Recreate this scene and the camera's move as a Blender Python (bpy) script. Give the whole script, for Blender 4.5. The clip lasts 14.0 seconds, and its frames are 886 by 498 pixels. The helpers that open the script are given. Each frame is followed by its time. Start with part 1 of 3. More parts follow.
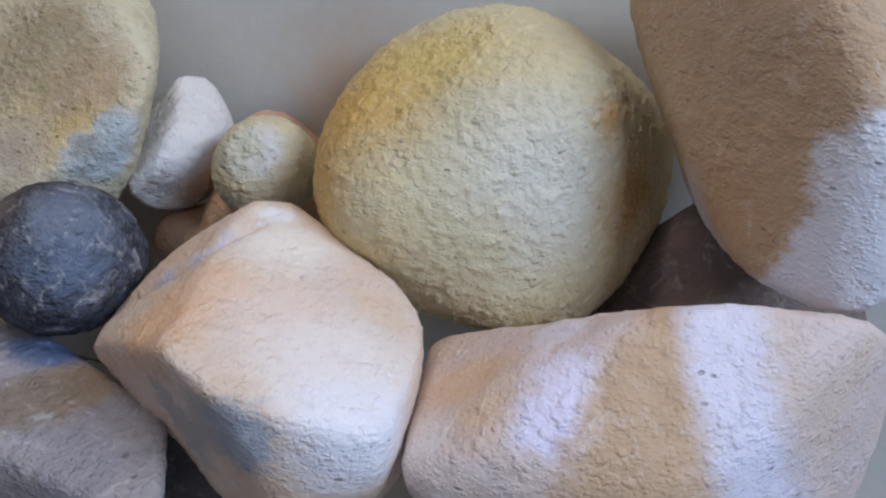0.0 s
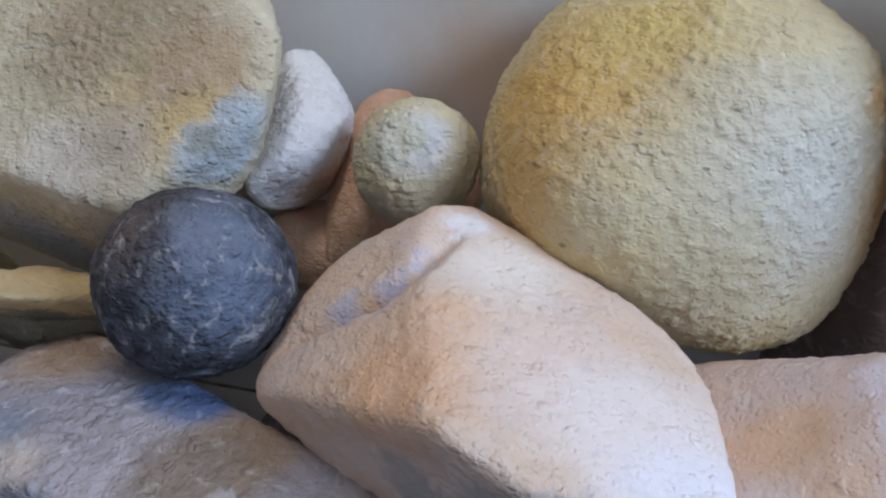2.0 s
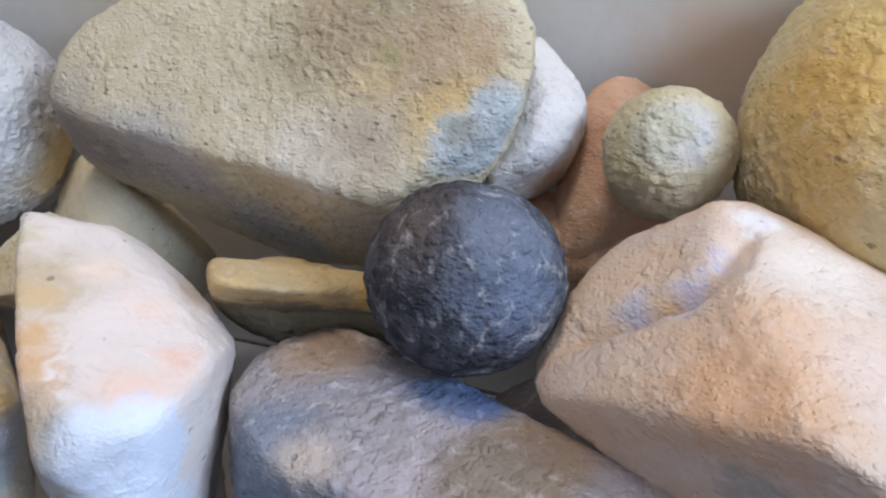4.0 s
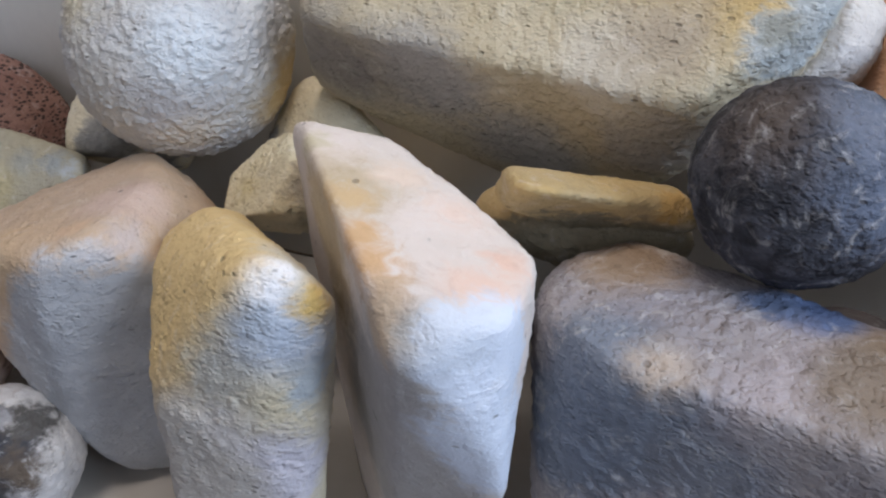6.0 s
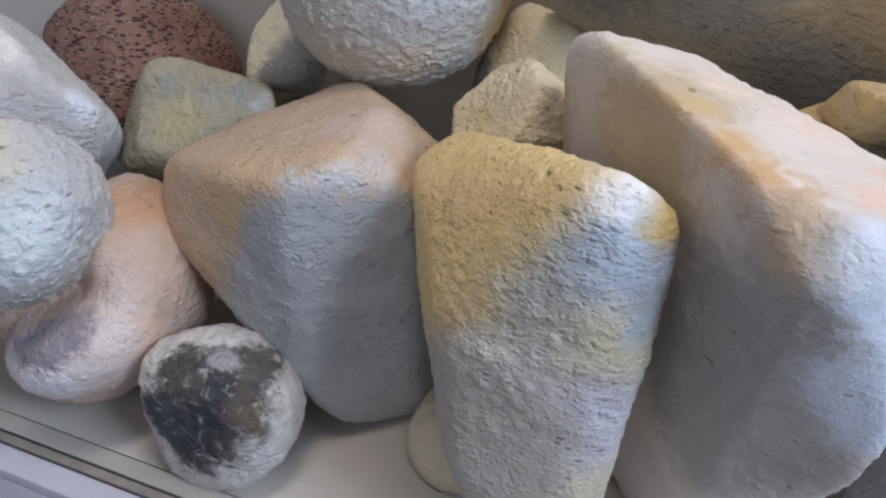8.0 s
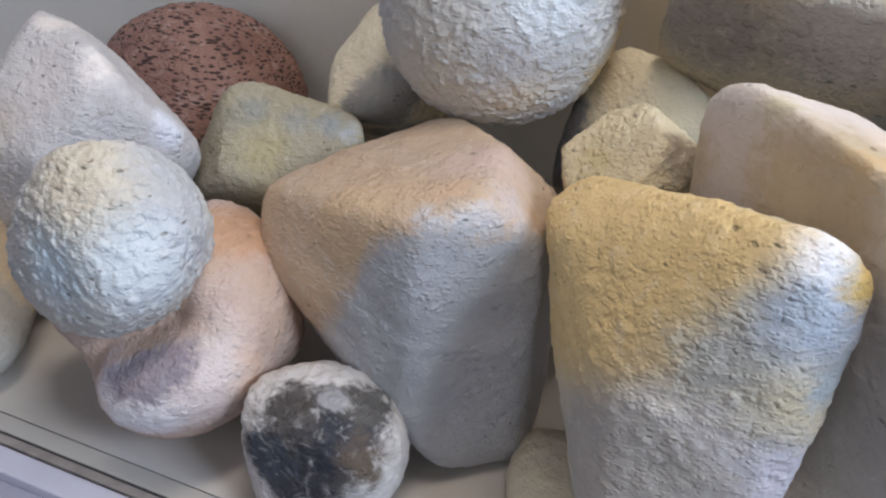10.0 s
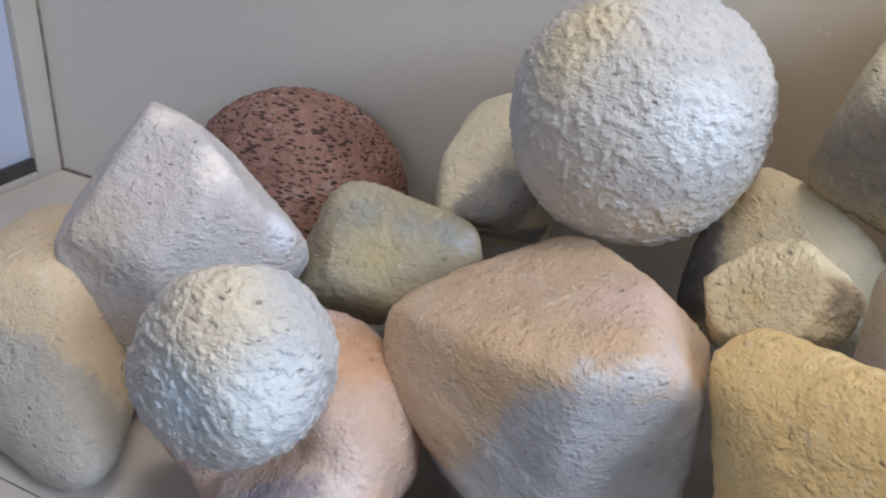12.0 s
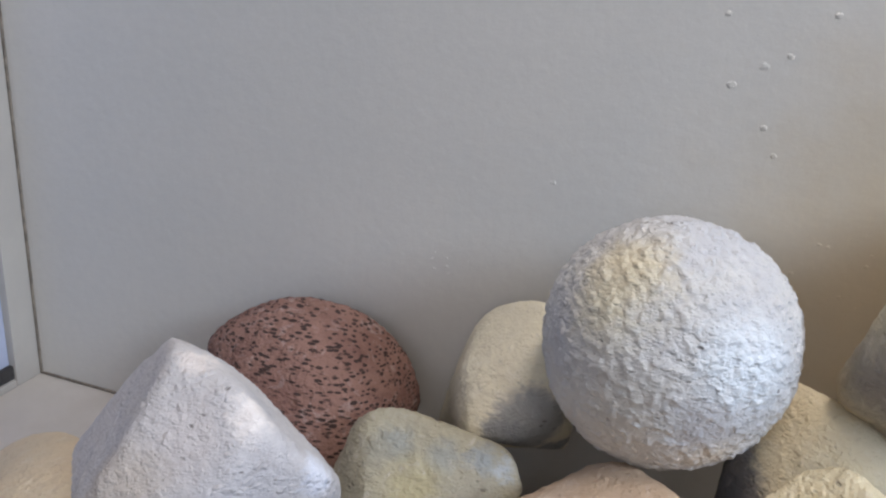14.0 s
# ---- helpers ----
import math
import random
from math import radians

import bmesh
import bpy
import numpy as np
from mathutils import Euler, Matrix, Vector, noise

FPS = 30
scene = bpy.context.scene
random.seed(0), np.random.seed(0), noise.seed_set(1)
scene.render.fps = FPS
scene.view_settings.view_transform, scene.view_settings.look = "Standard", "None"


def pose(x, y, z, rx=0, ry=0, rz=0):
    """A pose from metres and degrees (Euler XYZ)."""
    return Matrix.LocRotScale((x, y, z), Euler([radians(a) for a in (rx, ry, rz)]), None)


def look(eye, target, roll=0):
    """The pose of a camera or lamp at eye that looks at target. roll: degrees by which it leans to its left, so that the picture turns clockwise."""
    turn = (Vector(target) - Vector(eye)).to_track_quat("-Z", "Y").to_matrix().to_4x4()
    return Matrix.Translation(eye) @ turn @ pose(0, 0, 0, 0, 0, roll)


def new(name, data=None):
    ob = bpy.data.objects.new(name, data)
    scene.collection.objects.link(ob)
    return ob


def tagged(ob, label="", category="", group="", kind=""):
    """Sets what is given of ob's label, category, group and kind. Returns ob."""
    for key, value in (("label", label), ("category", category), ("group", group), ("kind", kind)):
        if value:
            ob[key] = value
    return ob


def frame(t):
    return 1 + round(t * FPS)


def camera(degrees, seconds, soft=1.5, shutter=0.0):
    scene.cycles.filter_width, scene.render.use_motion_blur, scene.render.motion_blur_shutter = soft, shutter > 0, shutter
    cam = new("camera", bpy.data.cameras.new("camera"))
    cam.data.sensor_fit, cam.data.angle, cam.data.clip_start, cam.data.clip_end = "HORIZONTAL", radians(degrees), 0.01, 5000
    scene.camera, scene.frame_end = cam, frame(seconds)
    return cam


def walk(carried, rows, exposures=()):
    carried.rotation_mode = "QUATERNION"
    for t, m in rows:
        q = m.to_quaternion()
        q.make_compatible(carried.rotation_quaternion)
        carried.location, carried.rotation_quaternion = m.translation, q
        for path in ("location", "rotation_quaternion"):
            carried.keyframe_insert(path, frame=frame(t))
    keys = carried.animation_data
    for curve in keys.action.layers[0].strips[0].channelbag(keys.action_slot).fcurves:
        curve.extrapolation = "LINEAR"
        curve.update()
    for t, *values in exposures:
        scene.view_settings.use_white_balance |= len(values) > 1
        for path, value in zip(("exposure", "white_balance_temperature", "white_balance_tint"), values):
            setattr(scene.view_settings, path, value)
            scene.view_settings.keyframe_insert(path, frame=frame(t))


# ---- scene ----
cam = camera(56.6, 14.0, soft=2.2)
# seconds, place, turn
PATH = [
    (0.0, 2.6484, -1.1593, 0.9786, 63.22, -3.62, 14.58),
    (0.5, 2.5652, -1.1406, 0.9585, 62.33, -3.13, 13.13),
    (1.0, 2.4774, -1.1036, 0.9520, 61.65, -3.50, 11.73),
    (1.5, 2.4078, -1.0721, 0.9376, 61.26, -3.62, 12.22),
    (2.0, 2.3509, -1.0483, 0.9317, 60.65, -4.01, 10.92),
    (2.2, 2.3262, -1.0453, 0.9342, 60.53, -3.68, 10.21),
    (4.3, 2.1306, -1.0648, 0.9093, 58.96, -1.57, 16.22),
    (4.5, 2.1080, -1.0679, 0.9016, 58.76, -1.30, 16.33),
    (5.0, 2.0342, -1.0915, 0.8716, 58.51, -1.28, 16.71),
    (5.5, 1.9846, -1.1078, 0.8503, 58.11, -1.26, 18.32),
    (6.0, 1.9368, -1.1271, 0.8314, 57.63, -0.39, 19.78),
    (6.5, 1.8815, -1.1360, 0.8160, 57.44, -0.36, 21.58),
    (7.0, 1.8170, -1.1386, 0.7945, 57.07, -0.59, 22.81),
    (7.5, 1.7574, -1.1471, 0.7735, 56.56, -0.10, 23.08),
    (8.0, 1.6935, -1.1636, 0.7360, 56.37, -0.14, 22.80),
    (8.2, 1.6720, -1.1683, 0.7273, 56.18, -0.26, 22.57),
    (10.3, 1.5316, -1.2023, 0.7340, 58.82, -3.60, 22.46),
    (10.5, 1.5285, -1.2011, 0.7457, 59.17, -3.66, 22.72),
    (11.0, 1.4865, -1.1839, 0.7757, 60.80, -4.85, 23.73),
    (11.5, 1.4412, -1.1695, 0.7854, 61.01, -4.87, 24.20),
    (12.0, 1.3863, -1.1637, 0.7816, 60.88, -4.70, 25.12),
    (12.5, 1.3583, -1.1571, 0.7953, 63.14, -5.24, 25.56),
    (13.0, 1.3167, -1.1501, 0.8288, 65.15, -5.03, 25.31),
    (13.5, 1.2832, -1.1435, 0.8637, 66.85, -2.82, 24.25),
    (14.0, 1.2390, -1.1614, 0.9075, 69.17, -4.04, 19.73),
]
# seconds, stops, white balance
EXPOSURE = [(0.0, -0.77, 5850), (2.0, -0.75, 5650), (4.5, -0.25, 5950), (5.5, -0.28, 6000), (6.5, -0.53, 6400), (8.0, -0.42, 6200), (10.5, -0.16, 6350), (12.0, -0.15, 6350), (13.5, -0.12, 6250), (14.0, -0.12, 6250)]
walk(cam, [(t, pose(*row)) for t, *row in PATH], [(t, stops, kelvin, 16) for t, stops, kelvin in EXPOSURE])

# ---- world and light ----
world = bpy.data.worlds.new("room_air")
scene.world = world
world.use_nodes = True
world.node_tree.nodes["Background"].inputs[0].default_value = (0.75, 0.8, 0.9, 1)
world.node_tree.nodes["Background"].inputs[1].default_value = 0.03


def area_lamp(name, eye, target, w, h, watts, colour):
    data = bpy.data.lights.new(name, "AREA")
    data.shape, data.size, data.size_y, data.energy, data.color = "RECTANGLE", w, h, watts, colour
    ob = new(name, data)
    ob.matrix_world = look(eye, target)
    return ob


# daylight through a high window to the east, and a warm lamp strip over the case
area_lamp("high_window_daylight", (5.4, -1.9, 3.1), (1.7, -0.35, 0.3), 1.8, 1.4, 215, (0.72, 0.86, 1.0))
area_lamp("case_lamp_strip", (1.8, -0.4, 3.3), (1.7, -0.35, 0.0), 2.2, 0.4, 62, (1.0, 0.90, 0.77))
# added fill lamp in the unseen room, lifting the shaded fronts
area_lamp("room_fill_light", (1.2, -3.3, 1.7), (1.6, -0.4, 0.3), 2.6, 1.6, 13, (0.92, 0.95, 1.0))

# ---- materials ----


def col(r, g, b):
    f = lambda v: v / 255 / 12.92 if v < 10.3 else ((v / 255 + 0.055) / 1.055) ** 2.4
    return (f(r), f(g), f(b), 1.0)


class Net:
    """A short hand for node trees."""

    def __init__(self, name):
        self.mat = bpy.data.materials.new(name)
        self.mat.use_nodes = True
        self.tree = self.mat.node_tree
        self.shader = self.tree.nodes["Principled BSDF"]
        self.place = self.add("ShaderNodeTexCoord").outputs["Object"]

    def add(self, kind, **values):
        node = self.tree.nodes.new(kind)
        for key, value in values.items():
            setattr(node, key, value)
        return node

    def link(self, a, b):
        self.tree.links.new(a, b)

    def noise(self, scale, detail=3.0, rough=0.55, where=None, warp=0.0):
        n = self.add("ShaderNodeTexNoise")
        n.inputs["Scale"].default_value, n.inputs["Detail"].default_value = scale, detail
        n.inputs["Roughness"].default_value, n.inputs["Distortion"].default_value = rough, warp
        self.link(where or self.place, n.inputs["Vector"])
        return n.outputs["Fac"]

    def ramp(self, value, low, high):
        n = self.add("ShaderNodeMapRange", interpolation_type="SMOOTHSTEP")
        n.inputs[1].default_value, n.inputs[2].default_value = low, high
        self.link(value, n.inputs[0])
        return n.outputs[0]

    def math(self, how, a, b):
        n = self.add("ShaderNodeMath", operation=how)
        for i, v in enumerate((a, b)):
            if isinstance(v, (int, float)):
                n.inputs[i].default_value = v
            else:
                self.link(v, n.inputs[i])
        return n.outputs[0]

    def mix(self, fac, a, b, how="MIX"):
        n = self.add("ShaderNodeMix", data_type="RGBA", blend_type=how)
        for i, v in ((0, fac), (6, a), (7, b)):
            if isinstance(v, (int, float, tuple)):
                n.inputs[i].default_value = v
            else:
                self.link(v, n.inputs[i])
        return n.outputs[2]

    def bump(self, height, distance, strength=1.0, under=None):
        n = self.add("ShaderNodeBump")
        n.inputs["Distance"].default_value, n.inputs["Strength"].default_value = distance, strength
        self.link(height, n.inputs["Height"])
        if under:
            self.link(under, n.inputs["Normal"])
        return n.outputs[0]

    def done(self, colour, roughness=0.85, normal=None, spec=0.3):
        s = self.shader
        if isinstance(colour, tuple):
            s.inputs["Base Color"].default_value = colour
        else:
            self.link(colour, s.inputs["Base Color"])
        if isinstance(roughness, (int, float)):
            s.inputs["Roughness"].default_value = roughness
        else:
            self.link(roughness, s.inputs["Roughness"])
        s.inputs["Specular IOR Level"].default_value = spec
        if normal:
            self.link(normal, s.inputs["Normal"])
        return self.mat


def stone_paint(name, centre, base, second, patches=(), flake=1.0, pits=0.5, speck=None, blotch=7.0, fleck=0.5):
    """Dabbed paint over a pulp crust. patches: (place, radius, softness, colour), brushed on in that order; several
    stand for light or shade.
    """
    net = Net(name)
    seed = net.add("ShaderNodeVectorMath", operation="ADD")
    net.link(net.place, seed.inputs[0])
    seed.inputs[1].default_value = [3.1 * v for v in centre]
    where = seed.outputs[0]
    cloud = net.noise(blotch, 4, 0.6, where, 0.6)
    dabs = net.noise(38, 5, 0.65, where, 1.2)
    # long brush strokes, aslant
    comb = net.add("ShaderNodeMapping")
    comb.inputs["Scale"].default_value = (30, 30, 110)
    comb.inputs["Rotation"].default_value = (0.35, 0.5, 0.3)
    net.link(where, comb.inputs["Vector"])
    strokes = net.noise(1.0, 4, 0.6, comb.outputs[0], 0.8)
    shade = net.mix(net.ramp(cloud, 0.35, 0.65), base, second)
    for place, radius, soft, colour in patches:
        if isinstance(place, list):
            # the part of the stone on the inner side of every line
            far = None
            for point, way in place:
                dot = net.add("ShaderNodeVectorMath", operation="DOT_PRODUCT")
                net.link(net.place, dot.inputs[0])
                dot.inputs[1].default_value = [-v for v in way]
                out = net.math("ADD", dot.outputs["Value"], sum((a - b) * v for a, b, v in zip(point, centre, way)))
                far = net.math("MAXIMUM", far, out) if far else out
            wild = 0.8
        else:
            gap = net.add("ShaderNodeVectorMath", operation="DISTANCE")
            net.link(net.place, gap.inputs[0])
            gap.inputs[1].default_value = [a - b for a, b in zip(place, centre)]
            far = gap.outputs["Value"]
            wild = 1.0
        far = net.math("ADD", far, net.math("MULTIPLY", net.math("SUBTRACT", cloud, 0.5), 0.06 * wild))
        far = net.math("ADD", far, net.math("MULTIPLY", net.math("SUBTRACT", dabs, 0.5), 0.04 * wild))
        far = net.math("ADD", far, net.math("MULTIPLY", net.math("SUBTRACT", strokes, 0.5), 0.03 * wild))
        near = net.ramp(far, radius + 1.2 * soft, radius - 1.2 * soft)
        shade = net.mix(near, shade, colour)
    shade = net.mix(net.math("MULTIPLY", net.ramp(strokes, 0.5, 0.75), 0.3 * fleck), shade, net.mix(1.0, shade, (0.8, 0.74, 0.68, 1), "MULTIPLY"))
    # brush dabs, lighter and darker than the ground
    shade = net.mix(net.math("MULTIPLY", net.ramp(dabs, 0.52, 0.72), 0.35 * fleck), shade, (0.9, 0.88, 0.86, 1))
    shade = net.mix(net.math("MULTIPLY", net.ramp(dabs, 0.48, 0.28), 0.45 * fleck), shade, net.mix(1.0, shade, (0.55, 0.5, 0.47, 1), "MULTIPLY"))
    if speck:
        grains = net.add("ShaderNodeTexVoronoi")
        grains.inputs["Scale"].default_value = 95
        warp = net.add("ShaderNodeMapping")
        warp.inputs["Scale"].default_value = (0.6, 1.0, 2.6)
        warp.inputs["Rotation"].default_value = (0.5, 0.7, 0.2)
        net.link(where, warp.inputs["Vector"])
        net.link(warp.outputs[0], grains.inputs["Vector"])
        dark = net.math("MULTIPLY", net.ramp(grains.outputs["Distance"], 0.46, 0.34), net.ramp(net.noise(45, 3, 0.6, where), 0.36, 0.5))
        shade = net.mix(dark, shade, speck)
    # torn chips of pulp: cells of uneven height in two sizes, thinned out by a cloud
    def chips(scale, tilt):
        turn = net.add("ShaderNodeMapping")
        turn.inputs["Scale"].default_value = (1.0, 1.0, 1.7)
        turn.inputs["Rotation"].default_value = tilt
        jag = net.add("ShaderNodeVectorMath", operation="ADD")
        wob = net.add("ShaderNodeTexNoise")
        wob.inputs["Scale"].default_value = scale * 1.3
        net.link(where, wob.inputs["Vector"])
        amount = net.add("ShaderNodeVectorMath", operation="SCALE")
        amount.inputs["Scale"].default_value = 0.9 / scale
        net.link(wob.outputs["Color"], amount.inputs[0])
        net.link(where, jag.inputs[0])
        net.link(amount.outputs[0], jag.inputs[1])
        net.link(jag.outputs[0], turn.inputs["Vector"])
        cell = net.add("ShaderNodeTexVoronoi")
        cell.inputs["Scale"].default_value = scale
        net.link(turn.outputs[0], cell.inputs["Vector"])
        high = net.add("ShaderNodeSeparateColor")
        net.link(cell.outputs["Color"], high.inputs[0])
        return net.math("MULTIPLY", high.outputs[0], net.ramp(cell.outputs["Distance"], 0.75, 0.15))
    flakes = net.math("MULTIPLY", chips(85, (0.4, 0.3, 0.8)), net.ramp(net.noise(16, 3, 0.6, where), 0.38, 0.62))
    crumbs = net.math("ADD", net.math("MULTIPLY", chips(190, (1.0, 0.2, 0.1)), 0.45), flakes)
    crumbs = net.math("ADD", crumbs, net.math("MULTIPLY", net.noise(60, 4, 0.6, where), 0.8))
    # torn slits in the skin, scattered in swarms
    slit = net.add("ShaderNodeMapping")
    slit.inputs["Scale"].default_value = (1.0, 0.8, 2.4)
    slit.inputs["Rotation"].default_value = (0.3, -0.4, 0.2)
    net.link(where, slit.inputs["Vector"])
    spots = net.add("ShaderNodeTexVoronoi")
    spots.inputs["Scale"].default_value = 44
    net.link(slit.outputs[0], spots.inputs["Vector"])
    some = net.add("ShaderNodeSeparateColor")
    net.link(spots.outputs["Color"], some.inputs[0])
    hole = net.math("MULTIPLY", net.ramp(spots.outputs["Distance"], 0.2, 0.1), net.ramp(net.noise(10, 2, 0.5, where), 0.53, 0.6))
    hole = net.math("MULTIPLY", hole, net.ramp(some.outputs[1], 0.45, 0.55))
    shade = net.mix(net.math("MULTIPLY", hole, pits), shade, (0.09, 0.07, 0.055, 1))
    crumbs = net.math("SUBTRACT", crumbs, net.math("MULTIPLY", hole, 0.7))
    n = net.bump(net.noise(420, 3, 0.6, where), 0.0006, 0.6)
    n = net.bump(crumbs, 0.0027 * flake, 0.85, n)
    return net.done(shade, net.math("ADD", net.math("MULTIPLY", dabs, -0.25), 0.92), n, 0.25)


def plaster(name, a, b, scale=3.0, grain=0.0008, rough=0.8, tints=()):
    net = Net(name)
    c = net.mix(net.ramp(net.noise(scale, 4, 0.6), 0.3, 0.7), a, b)
    for place, radius, soft, colour in tints:
        gap = net.add("ShaderNodeVectorMath", operation="DISTANCE")
        net.link(net.place, gap.inputs[0])
        gap.inputs[1].default_value = place
        far = net.math("ADD", gap.outputs["Value"], net.math("MULTIPLY", net.math("SUBTRACT", net.noise(9, 4, 0.6), 0.5), 0.2))
        c = net.mix(net.ramp(far, radius + soft, radius - soft), c, colour)
    c = net.mix(net.math("MULTIPLY", net.noise(60, 4, 0.6), 0.18), c, (0.35, 0.34, 0.33, 1))
    n = net.bump(net.noise(45, 5, 0.6), grain, 0.8)
    return net.done(c, rough, n, 0.3)


# ---- building blocks ----


def mesh_of(name, bm, material, smooth=True):
    me = bpy.data.meshes.new(name)
    bm.to_mesh(me)
    bm.free()
    if smooth:
        me.shade_smooth()
    me.materials.append(material)
    return me


def part(name, bm, material, parent=None, label=""):
    ob = new(name, mesh_of(name, bm, material, False))
    if parent:
        ob.parent = parent
    return tagged(ob, label)


def box(x0, x1, y0, y1, z0, z1, bevel=0.0):
    bm = bmesh.new()
    bmesh.ops.create_cube(bm, size=1.0)
    bmesh.ops.scale(bm, vec=(x1 - x0, y1 - y0, z1 - z0), verts=bm.verts)
    bmesh.ops.translate(bm, vec=((x0 + x1) / 2, (y0 + y1) / 2, (z0 + z1) / 2), verts=bm.verts)
    if bevel:
        bmesh.ops.bevel(bm, geom=bm.edges[:], offset=bevel, segments=2, affect="EDGES", profile=0.6)
    return bm


def structure(name, bm, material, label="", category=""):
    return tagged(part(name, bm, material), label, category, kind="structure")


# the twenty-six ways a stone is dressed: faces, edges and corners of a cube
WAYS = np.array([(x, y, z) for x in (-1, 0, 1) for y in (-1, 0, 1) for z in (-1, 0, 1) if (x, y, z) != (0, 0, 0)], float)
WAYS /= np.linalg.norm(WAYS, axis=1)[:, None]
BALLS = {}


def sphere_mesh(level):
    if level not in BALLS:
        bm = bmesh.new()
        bmesh.ops.create_icosphere(bm, subdivisions=level, radius=1.0)
        dirs = np.array([v.co[:] for v in bm.verts])
        faces = [[v.index for v in f.verts] for f in bm.faces]
        bm.free()
        BALLS[level] = (dirs / np.linalg.norm(dirs, axis=1)[:, None], faces)
    return BALLS[level]


def dressed(reach, crisp, level):
    """A stone cut back along planes through the given feet, or in twenty-six ways, its edges rounder the lower crisp is."""
    dirs, faces = sphere_mesh(level)
    if isinstance(reach, (int, float)):
        r = np.full(len(dirs), reach)
    elif len(reach) == 3:
        r = ((dirs / np.array(reach)) ** 2).sum(1) ** -0.5
    elif isinstance(reach[0], tuple):
        feet = np.array(reach)
        r = (np.maximum(dirs @ (feet / (feet ** 2).sum(1)[:, None]).T, 0) ** crisp).sum(1) ** (-1 / crisp)
    else:
        r = ((np.maximum(dirs @ WAYS.T, 0) / np.array(reach)) ** crisp).sum(1) ** (-1 / crisp)
    return dirs, dirs * r[:, None], faces


def cleft(points, line, width, depth):
    """How deep a cleft along a bent line cuts into each point."""
    best = np.full(len(points), 9.0)
    for a, b in zip(line, line[1:]):
        a, b = np.array(a), np.array(b)
        k = np.clip((points - a) @ (b - a) / ((b - a) @ (b - a)), 0, 1)
        best = np.minimum(best, np.linalg.norm(points - a - k[:, None] * (b - a), axis=1))
    return depth * np.exp(-((best / width) ** 2))


def crust(dirs, points, seed, lump, flake):
    """Uneven lumps and the torn flakes of the pulp skin, along the outward ways."""
    s = Vector((seed * 7.3, seed * 3.1, seed * 5.7))
    out = np.empty(len(points))
    for i, p in enumerate(points):
        v = Vector(p)
        a = noise.fractal(v * 11 + s, 1.0, 2.0, 3)
        b = noise.fractal(v * 70 + s, 0.9, 2.1, 3)
        c = noise.noise(v * 95 + s) - 0.12
        out[i] = lump * a + flake * (abs(b) + (min(c * 5, 1.0) if c > 0 else 0.0))
    return points + dirs * out[:, None]


def boulder(name, label, centre, reach, crisp, paint, lump=0.004, flake=0.0015, level=6, seed=1, category="stone", extra=(), split=None):
    """One stone of painted pulp. extra: further lobes (offset, reach, crisp) grown onto it."""
    verts, faces = [], []
    for offset, lobe, lobe_crisp in ((Vector(), reach, crisp), *extra):
        dirs, points, tri = dressed(lobe, lobe_crisp, level if not verts else 5)
        if split and not verts:
            line, width, depth = split
            points = points - dirs * cleft(points, [[u - v for u, v in zip(p, centre)] for p in line], width, depth)[:, None]
        points = crust(dirs, points, seed, lump, flake)
        # pressed flat where it meets the board and the wall
        low = np.array([-9.0, -9.0, 0.001 - centre[2] - offset[2]])
        points = np.maximum(points, low)
        past = np.maximum(points[:, 1] + centre[1] + offset[1] + 0.07, 0)
        points[:, 1] -= past - 0.065 * (1 - np.exp(-past / 0.065))
        base = sum(len(v) for v in verts)
        verts.append(points + np.array(offset))
        faces += [[i + base for i in f] for f in tri]
    me = bpy.data.meshes.new(name)
    me.from_pydata(np.concatenate(verts).tolist(), [], faces)
    me.shade_smooth()
    me.materials.append(paint)
    ob = new(name, me)
    ob.location = centre
    return tagged(ob, label, category)


# ---- the case and the room round it ----
# two soft tan patches on the wall beside the balls
wall_paint = plaster("grey_wall_paint", col(216, 212, 204), col(208, 206, 200), 1.6, 0.0012,
                     tints=[((1.58, 0, 0.5), 0.28, 0.2, col(204, 188, 160)), ((2.25, 0, 0.62), 0.1, 0.1, col(204, 182, 158))])
floor_paint = plaster("white_board_paint", col(205, 200, 194), col(192, 186, 178), 4.0, 0.0005, 0.6)
frame_paint = plaster("frame_paint", col(190, 186, 178), col(180, 176, 170), 5.0, 0.0004, 0.5)
dark_rubber = plaster("dark_rubber", col(48, 46, 46), col(38, 36, 38), 20.0, 0.0004, 0.6)
lilac_paint = plaster("lilac_grey_metal", col(168, 168, 182), col(150, 150, 166), 6.0, 0.0003, 0.4)
room_paint = plaster("room_wall_paint", col(150, 148, 146), col(140, 138, 138), 1.0)

structure("floor", box(-0.02, 3.6, -0.690, 0.0, -0.03, 0.0), floor_paint, "white painted board floor of the display case", "floor")
structure("wall_back", box(-0.03, 3.6, 0.0, 0.04, -0.03, 3.6), wall_paint, "matt grey painted back wall of the display case", "wall")
structure("ceiling", box(-1.3, 6.6, -3.6, 0.04, 3.6, 3.64), room_paint)
structure("room_floor", box(-1.3, 6.6, -3.6, 0.04, -0.84, -0.8), plaster("grey_floor", col(120, 116, 112), col(104, 100, 98)))
structure("wall_south", box(-1.3, 6.6, -3.64, -3.6, -0.8, 3.6), room_paint)
structure("wall_west", box(-1.34, -1.3, -3.64, 0.04, -0.8, 3.6), room_paint)
structure("wall_east", box(6.6, 6.64, -3.64, 0.04, -0.8, 3.6), room_paint)
structure("wall_north", box(3.6, 6.6, 0.0, 0.04, -0.8, 3.6), room_paint)
structure("front_plinth", box(-0.03, 3.64, -0.86, -0.70, -0.8, -0.032), frame_paint)

